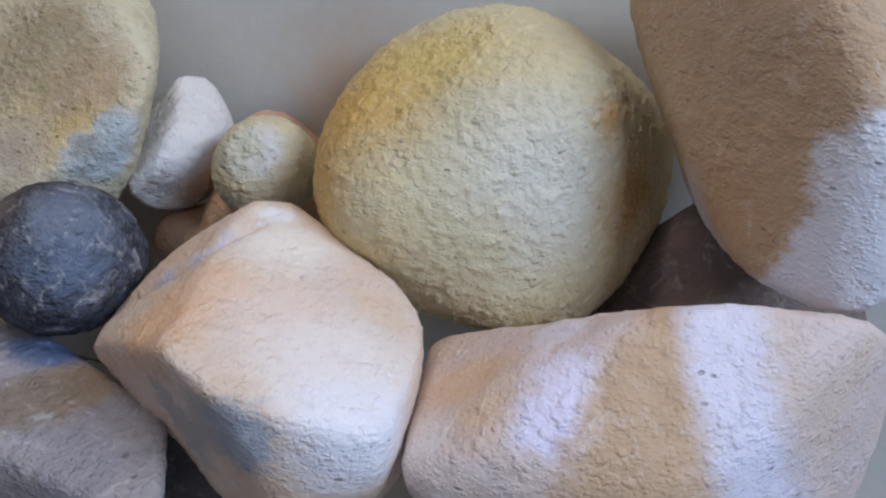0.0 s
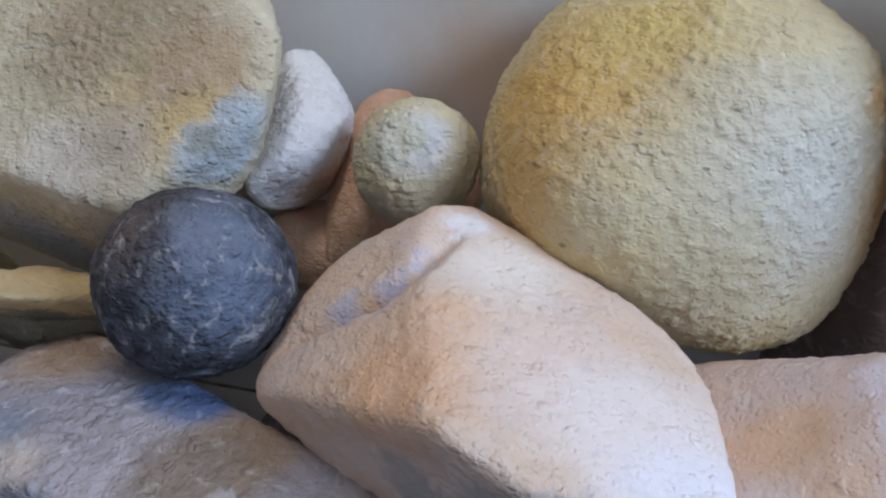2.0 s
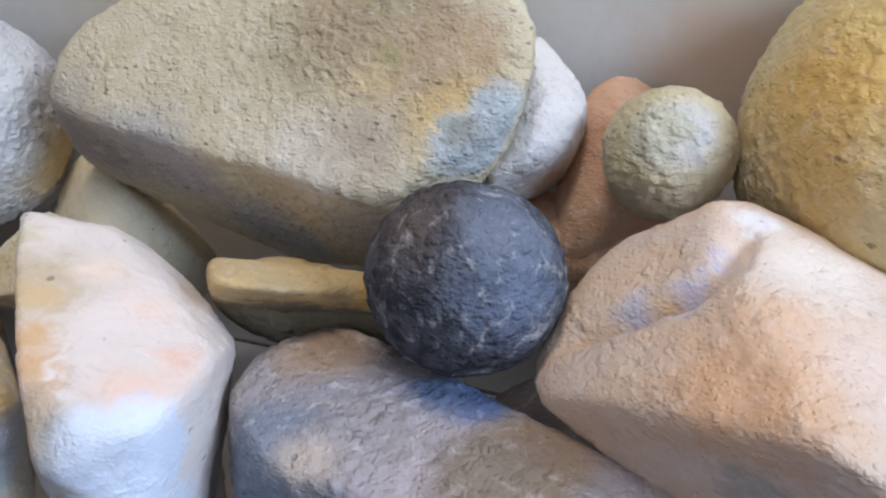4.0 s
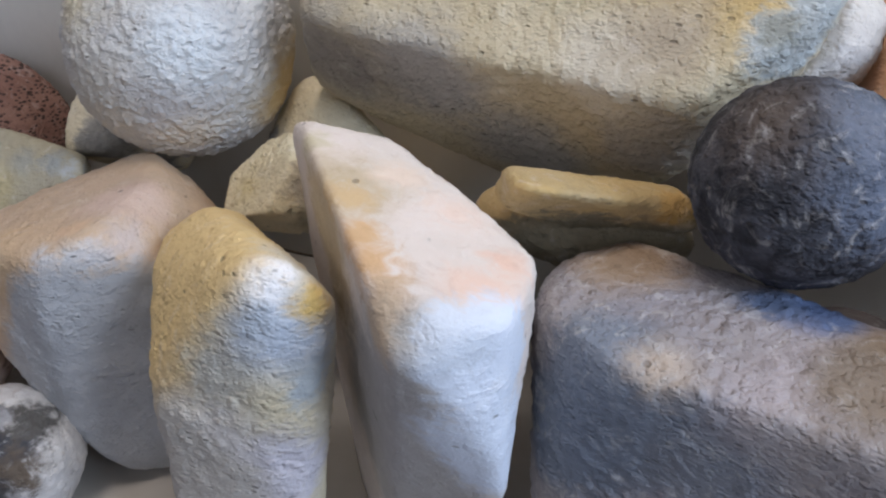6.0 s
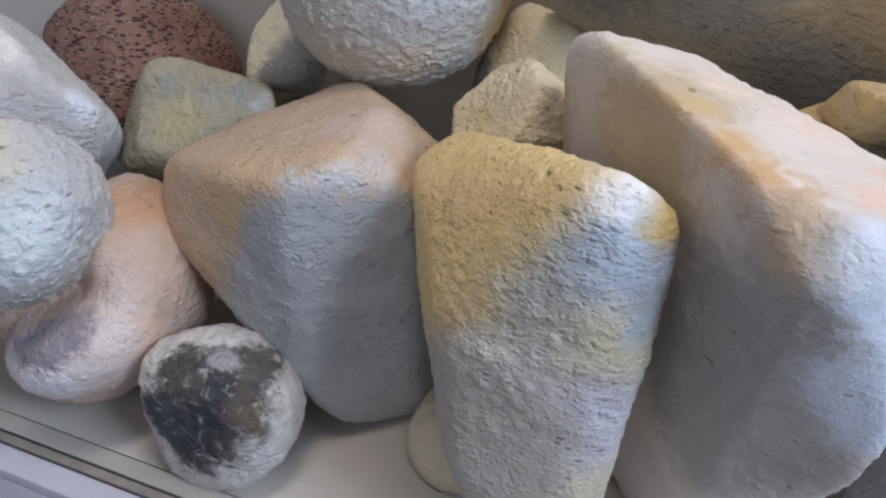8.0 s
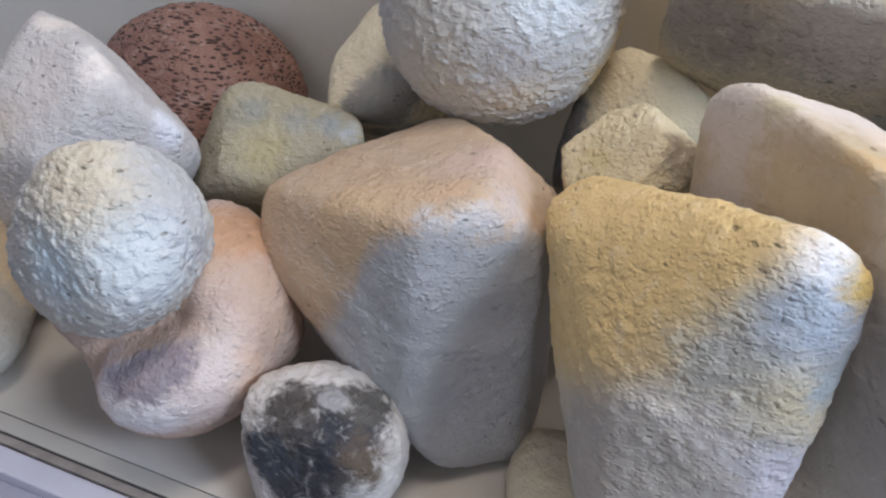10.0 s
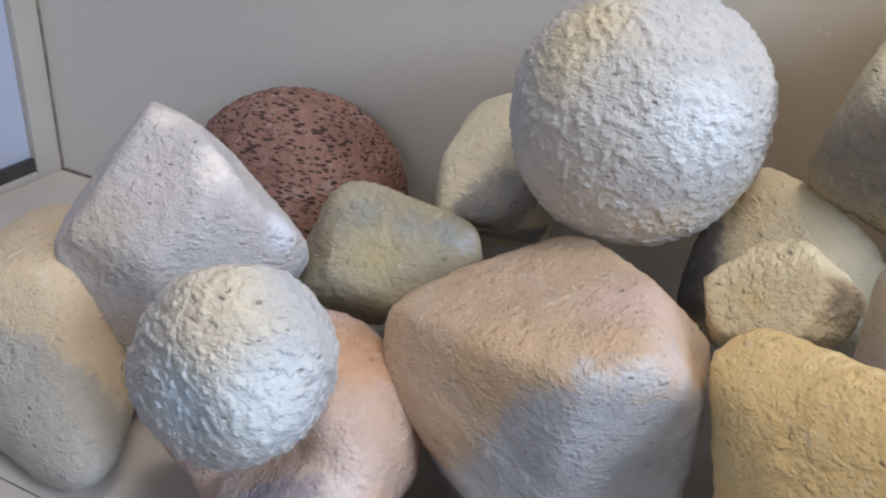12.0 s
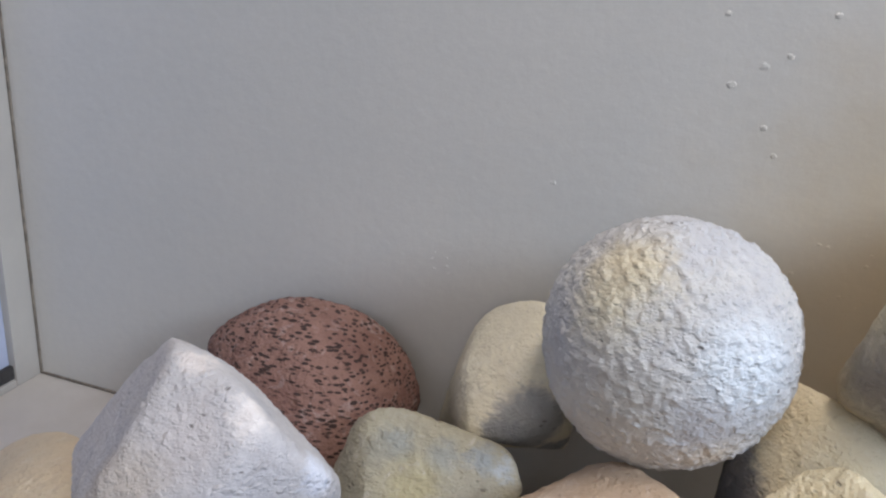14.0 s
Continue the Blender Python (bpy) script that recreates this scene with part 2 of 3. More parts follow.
# the bottom rail of the front window: inner strip, seal, grey bead, lilac outer frame and sill
rail = new("window_rail")
tagged(rail, "cream and lilac window rail with a dark rubber seal", "window rail", kind="structure")
part("inner_strip", box(-0.02, 3.6, -0.716, -0.6935, -0.028, 0.003, 0.001), frame_paint, rail)
part("seal", box(-0.02, 3.6, -0.7195, -0.716, -0.028, 0.001), dark_rubber, rail)
part("bead", box(-0.02, 3.6, -0.731, -0.7195, -0.028, 0.003, 0.002), plaster("bead_paint", col(158, 150, 144), col(134, 126, 122), 30.0), rail)
part("seal", box(-0.02, 3.6, -0.735, -0.731, -0.028, -0.001), dark_rubber, rail)
part("outer_frame", box(-0.02, 3.6, -0.766, -0.735, -0.028, 0.005, 0.003), plaster("outer_paint", col(206, 206, 220), col(196, 196, 212)), rail)
structure("window_sill", box(-0.1, 3.7, -0.98, -0.766, -0.05, -0.008, 0.003), lilac_paint)

# the side window: post, pane, dark gasket and trim
side = new("side_window")
tagged(side, "side window with a grey post and a pale blue pane", "window", kind="structure")
part("post", box(-0.03, 0.0, -0.062, -0.001, 0.0, 1.7, 0.002), frame_paint, side)
part("trim", box(-0.03, 0.0, -0.69, -0.063, 0.0, 0.016, 0.003), frame_paint, side)
part("gasket", box(-0.03, -0.006, -0.69, -0.063, 0.0165, 0.045), dark_rubber, side)
part("pane", box(-0.024, -0.016, -0.69, -0.063, 0.045, 1.7), plaster("blue_pane", col(186, 196, 220), col(176, 186, 212), 1.5, 0.0002, 0.25), side)

# worn caulk along the foot of the wall and up its corner
caulk = plaster("worn_caulk", col(150, 140, 126), col(96, 88, 80), 40.0, 0.001, 0.8)
structure("corner_seal", box(0.0005, 0.0045, -0.0045, -0.0005, 0.001, 1.7), caulk, "thin dark caulk line up the corner", "trim")
structure("baseboard_seal", box(0.005, 3.59, -0.004, -0.0005, 0.001, 0.006, 0.001), caulk, "thin worn caulk line along the wall", "trim")

# ---- the stones ----

place = (2.479, -0.201, 0.595)
paint = stone_paint('yellow_ball_paint', place, col(214, 196, 146), col(206, 194, 160), flake=1.1, patches=[
    ((2.329, -0.265, 0.686), 0.1, 0.06, col(210, 172, 100)),
    ((2.406, -0.220, 0.745), 0.06, 0.05, col(212, 186, 116)),
    ((2.312, -0.331, 0.619), 0.05, 0.04, col(206, 170, 106)),
    ((2.565, -0.338, 0.640), 0.09, 0.06, col(220, 216, 200)),
    ((2.495, -0.386, 0.560), 0.07, 0.05, col(204, 192, 158)),
    # right edge browned for the tan boulder's shade
    ((2.660, -0.234, 0.610), 0.05, 0.04, col(186, 150, 98)),
    ((2.625, -0.252, 0.706), 0.03, 0.02, col(196, 160, 108)),
])
boulder('stone_ball', 'huge pale yellow stone ball of painted pulp against the wall', place,
        [(-0.115, -0.132, -0.130), (-0.193, -0.150, -0.034), (-0.059, -0.065, 0.146), (-0.155, -0.003, -0.200), (-0.227, -0.023, 0.033), (-0.161, -0.024, 0.163), (-0.100, 0.136, -0.133), (-0.185, 0.210, -0.029), (-0.175, 0.178, 0.189), (-0.000, -0.140, -0.156), (0.052, -0.212, 0.020), (-0.026, -0.118, 0.159), (0.000, 0.000, -0.187), (-0.014, -0.006, 0.251), (0.000, 0.124, -0.124), (-0.006, 0.211, -0.017), (0.014, 0.173, 0.192), (0.150, -0.145, -0.150), (0.140, -0.138, -0.002), (0.081, -0.163, 0.051), (0.192, -0.001, -0.194), (0.183, -0.060, 0.026), (0.123, 0.005, 0.174), (0.147, 0.154, -0.169), (0.244, 0.288, -0.055), (0.130, 0.155, 0.221)], 6, paint, seed=1, flake=0.002, level=7)

place = (2.822, -0.235, 0.765)
paint = stone_paint('tan_boulder_paint', place, col(192, 162, 130), col(186, 160, 132), patches=[
    # bluish white dabs paint daylight on the lower end
    ((2.743, -0.298, 0.624), 0.05, 0.02, col(206, 206, 212)),
    ((2.855, -0.435, 0.658), 0.06, 0.01, col(222, 222, 230)),
    ((2.864, -0.427, 0.733), 0.06, 0.01, col(222, 220, 224)),
    ((2.756, -0.351, 0.662), 0.05, 0.03, col(190, 156, 122)),
    ((2.661, -0.225, 0.750), 0.05, 0.04, col(206, 178, 144)),
    # straight edge of the painted daylight
    ([((2.826, -0.404, 0.697), (0.858, -0.344, -0.381))], 0.0, 0.008, col(222, 222, 230)),
])
boulder('boulder', 'tan pink boulder with bluish daylight painted on its lower end', place,
        [(-0.147, -0.100, -0.108), (-0.085, -0.089, 0.010), (-0.102, -0.103, 0.102), (-0.145, 0.020, -0.092), (-0.127, -0.034, -0.063), (-0.151, 0.001, 0.144), (-0.105, 0.087, -0.088), (-0.134, 0.151, 0.010), (-0.117, 0.119, 0.118), (-0.008, -0.210, -0.220), (-0.011, -0.186, 0.026), (-0.000, -0.119, 0.119), (0.003, -0.017, -0.182), (0.000, -0.000, 0.173), (0.002, 0.126, -0.123), (0.000, 0.175, 0.000), (0.000, 0.126, 0.126), (0.171, -0.142, -0.141), (0.083, -0.083, 0.083), (0.148, 0.002, -0.146), (0.126, -0.015, -0.017), (0.088, 0.000, 0.088), (0.102, 0.102, -0.102), (0.119, 0.119, 0.000), (0.093, 0.093, 0.093), (0.127, -0.186, -0.015)], 14, paint, seed=2)

place = (2.734, -0.469, 0.433)
paint = stone_paint('pink_boulder_paint', place, col(222, 198, 182), col(214, 196, 190), patches=[
    ((2.540, -0.538, 0.529), 0.04, 0.02, col(220, 188, 158)),
    ((2.558, -0.603, 0.539), 0.03, 0.02, col(222, 192, 164)),
    ((2.626, -0.575, 0.580), 0.032, 0.012, col(232, 224, 240)),
    ((2.623, -0.615, 0.559), 0.03, 0.012, col(232, 224, 242)),
    ((2.616, -0.503, 0.576), 0.03, 0.012, col(230, 220, 226)),
    ((2.688, -0.589, 0.575), 0.034, 0.014, col(206, 176, 150)),
    ((2.520, -0.618, 0.513), 0.03, 0.02, col(226, 216, 212)),
    ([((2.668, -0.566, 0.590), (0.951, -0.269, -0.155)), ((2.740, -0.580, 0.567), (-0.905, -0.014, -0.425))], 0.0, 0.013, col(204, 172, 140)),
    ([((2.745, -0.578, 0.567), (0.904, 0.009, 0.427)), ((2.826, -0.519, 0.534), (-0.909, 0.107, -0.402))], 0.0, 0.012, col(228, 222, 234)),
])
boulder('boulder', 'broad pale pink boulder with rusty tan stripes', place,
        [(-0.109, -0.124, -0.157), (-0.217, -0.264, -0.028), (-0.128, -0.162, 0.204), (-0.145, -0.032, -0.108), (-0.282, -0.044, -0.053), (-0.107, -0.009, 0.162), (-0.110, 0.128, -0.140), (-0.173, 0.234, -0.014), (-0.091, 0.034, 0.156), (0.000, -0.093, -0.093), (0.017, -0.166, -0.007), (0.028, -0.125, 0.121), (0.000, 0.000, -0.238), (0.022, -0.044, 0.211), (0.000, 0.170, -0.170), (0.000, 0.172, -0.000), (-0.019, 0.085, 0.090), (0.079, -0.079, -0.079), (0.095, -0.079, 0.002), (0.128, -0.145, 0.120), (0.149, 0.000, -0.149), (0.224, 0.001, 0.003), (0.210, 0.002, 0.180), (0.133, 0.133, -0.133), (0.161, 0.161, 0.000), (0.121, 0.139, 0.118)], 14, paint, seed=3)

place = (2.309, -0.493, 0.474)
paint = stone_paint('peach_boulder_paint', place, col(224, 196, 168), col(222, 204, 190), patches=[
    ((2.257, -0.588, 0.559), 0.06, 0.03, col(226, 184, 146)),
    ((2.285, -0.538, 0.575), 0.035, 0.02, col(226, 190, 158)),
    ((2.366, -0.550, 0.563), 0.06, 0.03, col(234, 212, 196)),
    ((2.429, -0.590, 0.553), 0.07, 0.03, col(240, 228, 220)),
    ((2.475, -0.655, 0.544), 0.06, 0.025, col(240, 236, 240)),
    ((2.314, -0.426, 0.568), 0.05, 0.03, col(240, 228, 214)),
    ((2.267, -0.365, 0.574), 0.02, 0.012, col(242, 238, 236)),
    ((2.211, -0.462, 0.546), 0.022, 0.012, col(206, 200, 214)),
    ((2.175, -0.460, 0.520), 0.02, 0.012, col(198, 194, 206)),
    ((2.241, -0.434, 0.573), 0.018, 0.01, col(206, 200, 214)),
    ((2.194, -0.461, 0.534), 0.012, 0.01, col(226, 196, 160)),
    # lower left face greyed to stand for shade
    ((2.273, -0.616, 0.492), 0.036, 0.012, col(190, 180, 170)),
    ((2.346, -0.664, 0.517), 0.036, 0.012, col(186, 180, 174)),
    ((2.376, -0.678, 0.528), 0.03, 0.01, col(174, 176, 184)),
    ((2.298, -0.627, 0.476), 0.036, 0.012, col(184, 178, 172)),
])
boulder('boulder', 'peach and white boulder with a lilac cleft', place,
        [(-0.075, -0.104, -0.096), (-0.138, -0.037, 0.078), (-0.146, 0.002, -0.160), (-0.213, -0.004, 0.019), (-0.067, -0.016, 0.088), (-0.091, 0.110, -0.094), (-0.179, 0.164, -0.038), (-0.088, 0.125, 0.127), (0.006, -0.109, -0.115), (0.019, -0.197, 0.021), (0.000, -0.174, 0.175), (-0.009, 0.004, -0.067), (-0.000, 0.117, -0.117), (0.074, 0.114, 0.004), (0.026, 0.129, 0.167), (0.113, -0.112, -0.113), (0.175, -0.176, -0.000), (0.154, -0.154, 0.154), (0.114, 0.003, -0.120), (0.179, 0.013, -0.001), (0.137, 0.004, 0.154), (0.093, 0.093, -0.093), (0.138, 0.076, -0.001), (0.095, 0.110, 0.092), (0.015, 0.002, 0.094), (-0.058, -0.100, -0.025)], 22, paint, seed=4,
        split=([(2.120, -0.457, 0.476), (2.173, -0.463, 0.518), (2.218, -0.462, 0.552), (2.240, -0.443, 0.572), (2.252, -0.387, 0.577)], 0.012, 0.036))

place = (2.184, -0.215, 0.565)
paint = stone_paint('beige_ball_paint', place, col(212, 196, 152), col(196, 186, 160), flake=1.2, patches=[
    ((2.195, -0.266, 0.610), 0.03, 0.02, col(210, 210, 214)),
    ((2.173, -0.268, 0.608), 0.03, 0.02, col(200, 196, 172)),
])
boulder('stone_ball', 'small beige stone ball beside the huge yellow ball', place,
        0.0697, 1, paint, seed=5)

place = (2.022, -0.140, 0.550)
paint = stone_paint('white_egg_paint', place, col(226, 222, 216), col(212, 208, 208), patches=[
    ((2.077, -0.181, 0.516), 0.02, 0.015, col(200, 178, 156)),
    ((2.067, -0.188, 0.504), 0.035, 0.02, col(196, 170, 148)),
    ((2.035, -0.236, 0.520), 0.02, 0.015, col(186, 180, 178)),
])
boulder('stone', 'white egg-shaped stone leaning behind a cream boulder', place,
        [(-0.065, -0.056, -0.068), (-0.032, -0.028, 0.039), (-0.047, -0.006, -0.012), (-0.045, 0.045, -0.045), (-0.067, 0.038, 0.041), (0.010, -0.130, 0.017), (-0.003, -0.008, -0.092), (0.034, -0.001, 0.058), (-0.000, 0.104, -0.017), (0.051, -0.049, -0.040), (0.048, -0.047, 0.048), (0.063, -0.001, -0.005), (0.027, 0.032, -0.035), (0.057, 0.032, 0.029)], 10, paint, seed=6)

place = (1.800, -0.150, 0.587)
paint = stone_paint('cream_boulder_paint', place, col(212, 200, 172), col(204, 190, 158), flake=1.2, patches=[
    ((1.892, -0.277, 0.616), 0.06, 0.04, col(214, 190, 136)),
    ((1.952, -0.278, 0.624), 0.05, 0.03, col(214, 186, 126)),
    ((1.780, -0.240, 0.640), 0.06, 0.04, col(184, 172, 140)),
    # grey underside, shade put into the colour
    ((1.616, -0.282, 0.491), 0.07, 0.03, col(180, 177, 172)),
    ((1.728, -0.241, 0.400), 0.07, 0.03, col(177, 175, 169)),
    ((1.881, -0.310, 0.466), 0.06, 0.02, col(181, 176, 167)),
    ((1.827, -0.329, 0.550), 0.05, 0.03, col(222, 214, 196)),
    # tan upper dabs, darkened to offset the strong daylight
    ((1.831, -0.211, 0.679), 0.08, 0.04, col(172, 154, 124)),
    ((1.925, -0.243, 0.657), 0.06, 0.03, col(180, 158, 126)),
    ((1.860, -0.196, 0.700), 0.05, 0.03, col(166, 152, 120)),
    ((1.871, -0.312, 0.574), 0.05, 0.03, col(184, 170, 148)),
    ((1.880, -0.248, 0.646), 0.016, 0.01, col(168, 158, 118)),
    ((1.976, -0.250, 0.658), 0.03, 0.015, col(190, 166, 132)),
    # pale blue end, tinted for the cool daylight
    ((1.994, -0.301, 0.584), 0.035, 0.012, col(200, 210, 214)),
    ((2.012, -0.287, 0.614), 0.028, 0.012, col(190, 198, 200)),
    ((1.982, -0.309, 0.583), 0.03, 0.012, col(190, 196, 196)),
    ((1.976, -0.303, 0.597), 0.016, 0.008, col(158, 160, 152)),
    # left end greyed for shade
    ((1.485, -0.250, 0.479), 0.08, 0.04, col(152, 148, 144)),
])
boulder('boulder', 'long cream boulder, daylight painted pale blue on one end, lying on smaller stones', place,
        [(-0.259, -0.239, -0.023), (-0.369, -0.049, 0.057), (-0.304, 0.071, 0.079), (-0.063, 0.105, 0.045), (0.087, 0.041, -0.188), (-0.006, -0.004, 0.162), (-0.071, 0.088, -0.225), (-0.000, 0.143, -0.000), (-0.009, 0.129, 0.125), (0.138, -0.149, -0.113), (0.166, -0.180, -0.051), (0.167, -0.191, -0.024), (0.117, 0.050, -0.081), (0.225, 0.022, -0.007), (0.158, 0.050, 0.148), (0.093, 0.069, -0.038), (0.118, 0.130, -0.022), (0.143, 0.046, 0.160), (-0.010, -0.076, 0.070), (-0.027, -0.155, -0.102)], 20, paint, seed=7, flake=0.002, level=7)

place = (2.018, -0.422, 0.498)
paint = stone_paint('slate_ball_paint', place, col(86, 88, 97), col(50, 51, 57), fleck=0.9, blotch=42.0, flake=1.6, patches=[
    ((2.062, -0.455, 0.573), 0.035, 0.035, col(118, 130, 150)),
    ((2.080, -0.484, 0.528), 0.04, 0.035, col(110, 121, 142)),
    ((1.976, -0.460, 0.572), 0.035, 0.035, col(98, 88, 82)),
    ((2.056, -0.461, 0.574), 0.025, 0.035, col(118, 124, 138)),
])
boulder('stone_ball', 'dark slate grey stone ball wedged between boulders', place,
        0.0931, 1, paint, seed=8)

place = (2.002, -0.511, 0.241)
paint = stone_paint('lilac_boulder_paint', place, col(170, 163, 162), col(156, 152, 158), flake=1.5, fleck=0.8, patches=[
    # bluish grey front, its own paint with shade added in
    ((1.902, -0.617, 0.371), 0.085, 0.02, col(132, 140, 154)),
    ((1.858, -0.593, 0.308), 0.06, 0.02, col(126, 134, 148)),
    ((1.984, -0.637, 0.339), 0.05, 0.02, col(138, 142, 152)),
    ((1.884, -0.461, 0.406), 0.045, 0.025, col(168, 146, 124)),
    ((2.119, -0.546, 0.425), 0.04, 0.02, col(166, 144, 118)),
    ((2.031, -0.507, 0.418), 0.03, 0.012, col(98, 116, 156)),
    ((2.046, -0.500, 0.419), 0.035, 0.012, col(104, 122, 160)),
    ((2.009, -0.581, 0.419), 0.05, 0.03, col(196, 186, 190)),
    ((1.939, -0.600, 0.415), 0.03, 0.02, col(200, 184, 168)),
    # browner right end, darkened for the peach boulder's shadow
    ((2.117, -0.567, 0.426), 0.05, 0.02, col(150, 132, 112)),
    ((2.079, -0.593, 0.424), 0.05, 0.02, col(146, 132, 118)),
    ((1.984, -0.563, 0.416), 0.05, 0.03, col(162, 156, 158)),
    ((2.007, -0.500, 0.416), 0.025, 0.012, col(104, 118, 146)),
])
boulder('boulder', 'lilac grey boulder under the dark ball', place,
        [(-0.112, -0.112, -0.112), (-0.126, -0.111, 0.015), (-0.149, -0.155, 0.133), (-0.147, 0.000, -0.147), (-0.178, -0.012, -0.016), (-0.168, 0.046, 0.169), (-0.108, 0.108, -0.108), (-0.100, 0.124, -0.004), (-0.173, 0.150, 0.136), (0.000, -0.103, -0.103), (-0.033, -0.184, 0.159), (0.000, 0.000, -0.225), (0.000, 0.143, -0.143), (0.000, 0.187, 0.000), (0.041, 0.093, 0.038), (0.112, -0.114, -0.117), (0.185, -0.232, -0.064), (0.188, -0.314, 0.275), (0.162, 0.000, -0.162), (0.315, 0.028, -0.035), (0.213, 0.106, 0.249), (0.116, 0.116, -0.116), (0.110, 0.060, -0.033), (0.094, 0.140, 0.071), (-0.012, 0.006, 0.174), (-0.029, -0.121, -0.003)], 22, paint, seed=9, flake=0.002, level=7)

place = (2.140, -0.100, 0.490)
paint = stone_paint('terracotta_paint', place, col(204, 162, 130), col(196, 156, 126), patches=[
    ((2.107, -0.270, 0.469), 0.07, 0.02, col(206, 170, 138)),
    ((2.093, -0.273, 0.490), 0.06, 0.02, col(204, 168, 136)),
    ((2.085, -0.263, 0.505), 0.04, 0.02, col(204, 162, 128)),
    ((2.118, -0.252, 0.441), 0.06, 0.03, col(196, 158, 124)),
])
boulder('stone', 'terracotta tinted stone behind small balls', place,
        (0.266, 0.192, 0.089, 0.178, 0.077, 0.156, 0.112, 0.061, 0.162, 0.225, 0.173, 0.117, 0.133, 0.112, 0.138, 0.204, 0.205, 0.114, 0.094, 0.102, 0.139, 0.115, 0.072, 0.151, 0.208, 0.211), 6, paint, seed=10, level=5, extra=[((-0.05, -0.07, -0.08), (0.11, 0.07, 0.06), 1)])

place = (1.826, -0.374, 0.420)
paint = stone_paint('ochre_slab_paint', place, col(204, 176, 122), col(186, 166, 128), patches=[
    # side below the edge darkened, shade put into the colour
    ([((1.782, -0.443, 0.433), (0.111, -0.454, -0.884)), ((1.855, -0.425, 0.439), (0.231, -0.444, -0.866))], 0.0, 0.005, col(138, 130, 110)),
    ((1.919, -0.398, 0.437), 0.02, 0.01, col(206, 168, 106)),
])
boulder('stone', 'flat ochre stone lying under the cream boulder', place,
        [(-0.080, -0.058, 0.0), (-0.057, -0.057, -0.069), (-0.142, -0.129, -0.050), (-0.128, -0.108, 0.168), (-0.131, 0.009, -0.005), (-0.095, 0.038, 0.064), (-0.034, 0.034, -0.034), (-0.010, -0.007, -0.027), (-0.033, 0.024, 0.032), (0.045, -0.096, 0.103), (-0.000, 0.000, -0.046), (0.004, 0.006, 0.038), (0.000, 0.018, -0.018), (0.061, -0.057, 0.029), (-0.002, 0.010, 0.012), (0.040, -0.056, -0.054), (0.066, -0.064, 0.016), (0.056, -0.057, 0.054), (0.058, 0.002, -0.084), (0.124, -0.002, 0.025), (0.075, 0.001, 0.080), (0.010, 0.030, -0.015), (0.041, 0.060, 0.008), (0.025, 0.044, 0.021), (0.006, -0.024, -0.022)], 14, paint, seed=11, extra=[((-0.004, 0.012, -0.038), (0.118, 0.045, 0.05), 1)])

place = (1.679, -0.518, 0.338)
paint = stone_paint('white_wedge_paint', place, col(230, 220, 212), col(236, 224, 216), fleck=0.4, flake=0.5, patches=[
    # left side, warm above and grey below: light and shade painted in
    ((1.616, -0.543, 0.442), 0.07, 0.03, col(204, 186, 156)),
    ((1.631, -0.554, 0.367), 0.05, 0.03, col(200, 184, 158)),
    ((1.706, -0.637, 0.275), 0.12, 0.03, col(186, 182, 178)),
    ((1.743, -0.693, 0.410), 0.06, 0.03, col(184, 180, 178)),
    ((1.710, -0.649, 0.334), 0.06, 0.03, col(182, 178, 176)),
    ((1.646, -0.558, 0.483), 0.02, 0.014, col(216, 188, 146)),
    ((1.682, -0.610, 0.481), 0.02, 0.014, col(220, 184, 142)),
    ((1.704, -0.639, 0.477), 0.02, 0.014, col(220, 182, 140)),
    ((1.722, -0.661, 0.466), 0.018, 0.014, col(216, 184, 150)),
    ((1.725, -0.676, 0.451), 0.025, 0.014, col(208, 188, 164)),
    ((1.568, -0.475, 0.488), 0.025, 0.014, col(216, 206, 178)),
    ((1.791, -0.623, 0.461), 0.03, 0.02, col(240, 212, 196)),
    ((1.795, -0.569, 0.455), 0.02, 0.015, col(240, 208, 190)),
    ((1.732, -0.518, 0.462), 0.025, 0.02, col(240, 218, 204)),
    ((1.663, -0.485, 0.472), 0.02, 0.015, col(238, 220, 204)),
    # bluish white right end, painted for the cool daylight
    ((1.821, -0.651, 0.416), 0.035, 0.012, col(230, 238, 250)),
    ((1.820, -0.671, 0.339), 0.06, 0.015, col(228, 236, 250)),
    ((1.773, -0.692, 0.443), 0.02, 0.012, col(216, 222, 232)),
    ((1.756, -0.681, 0.455), 0.015, 0.01, col(190, 186, 180)),
    ((1.815, -0.660, 0.424), 0.05, 0.012, col(228, 236, 250)),
    ((1.785, -0.677, 0.457), 0.025, 0.01, col(222, 230, 242)),
    ((1.584, -0.501, 0.428), 0.04, 0.02, col(214, 198, 168)),
    ((1.488, -0.387, 0.386), 0.04, 0.02, col(210, 194, 166)),
])
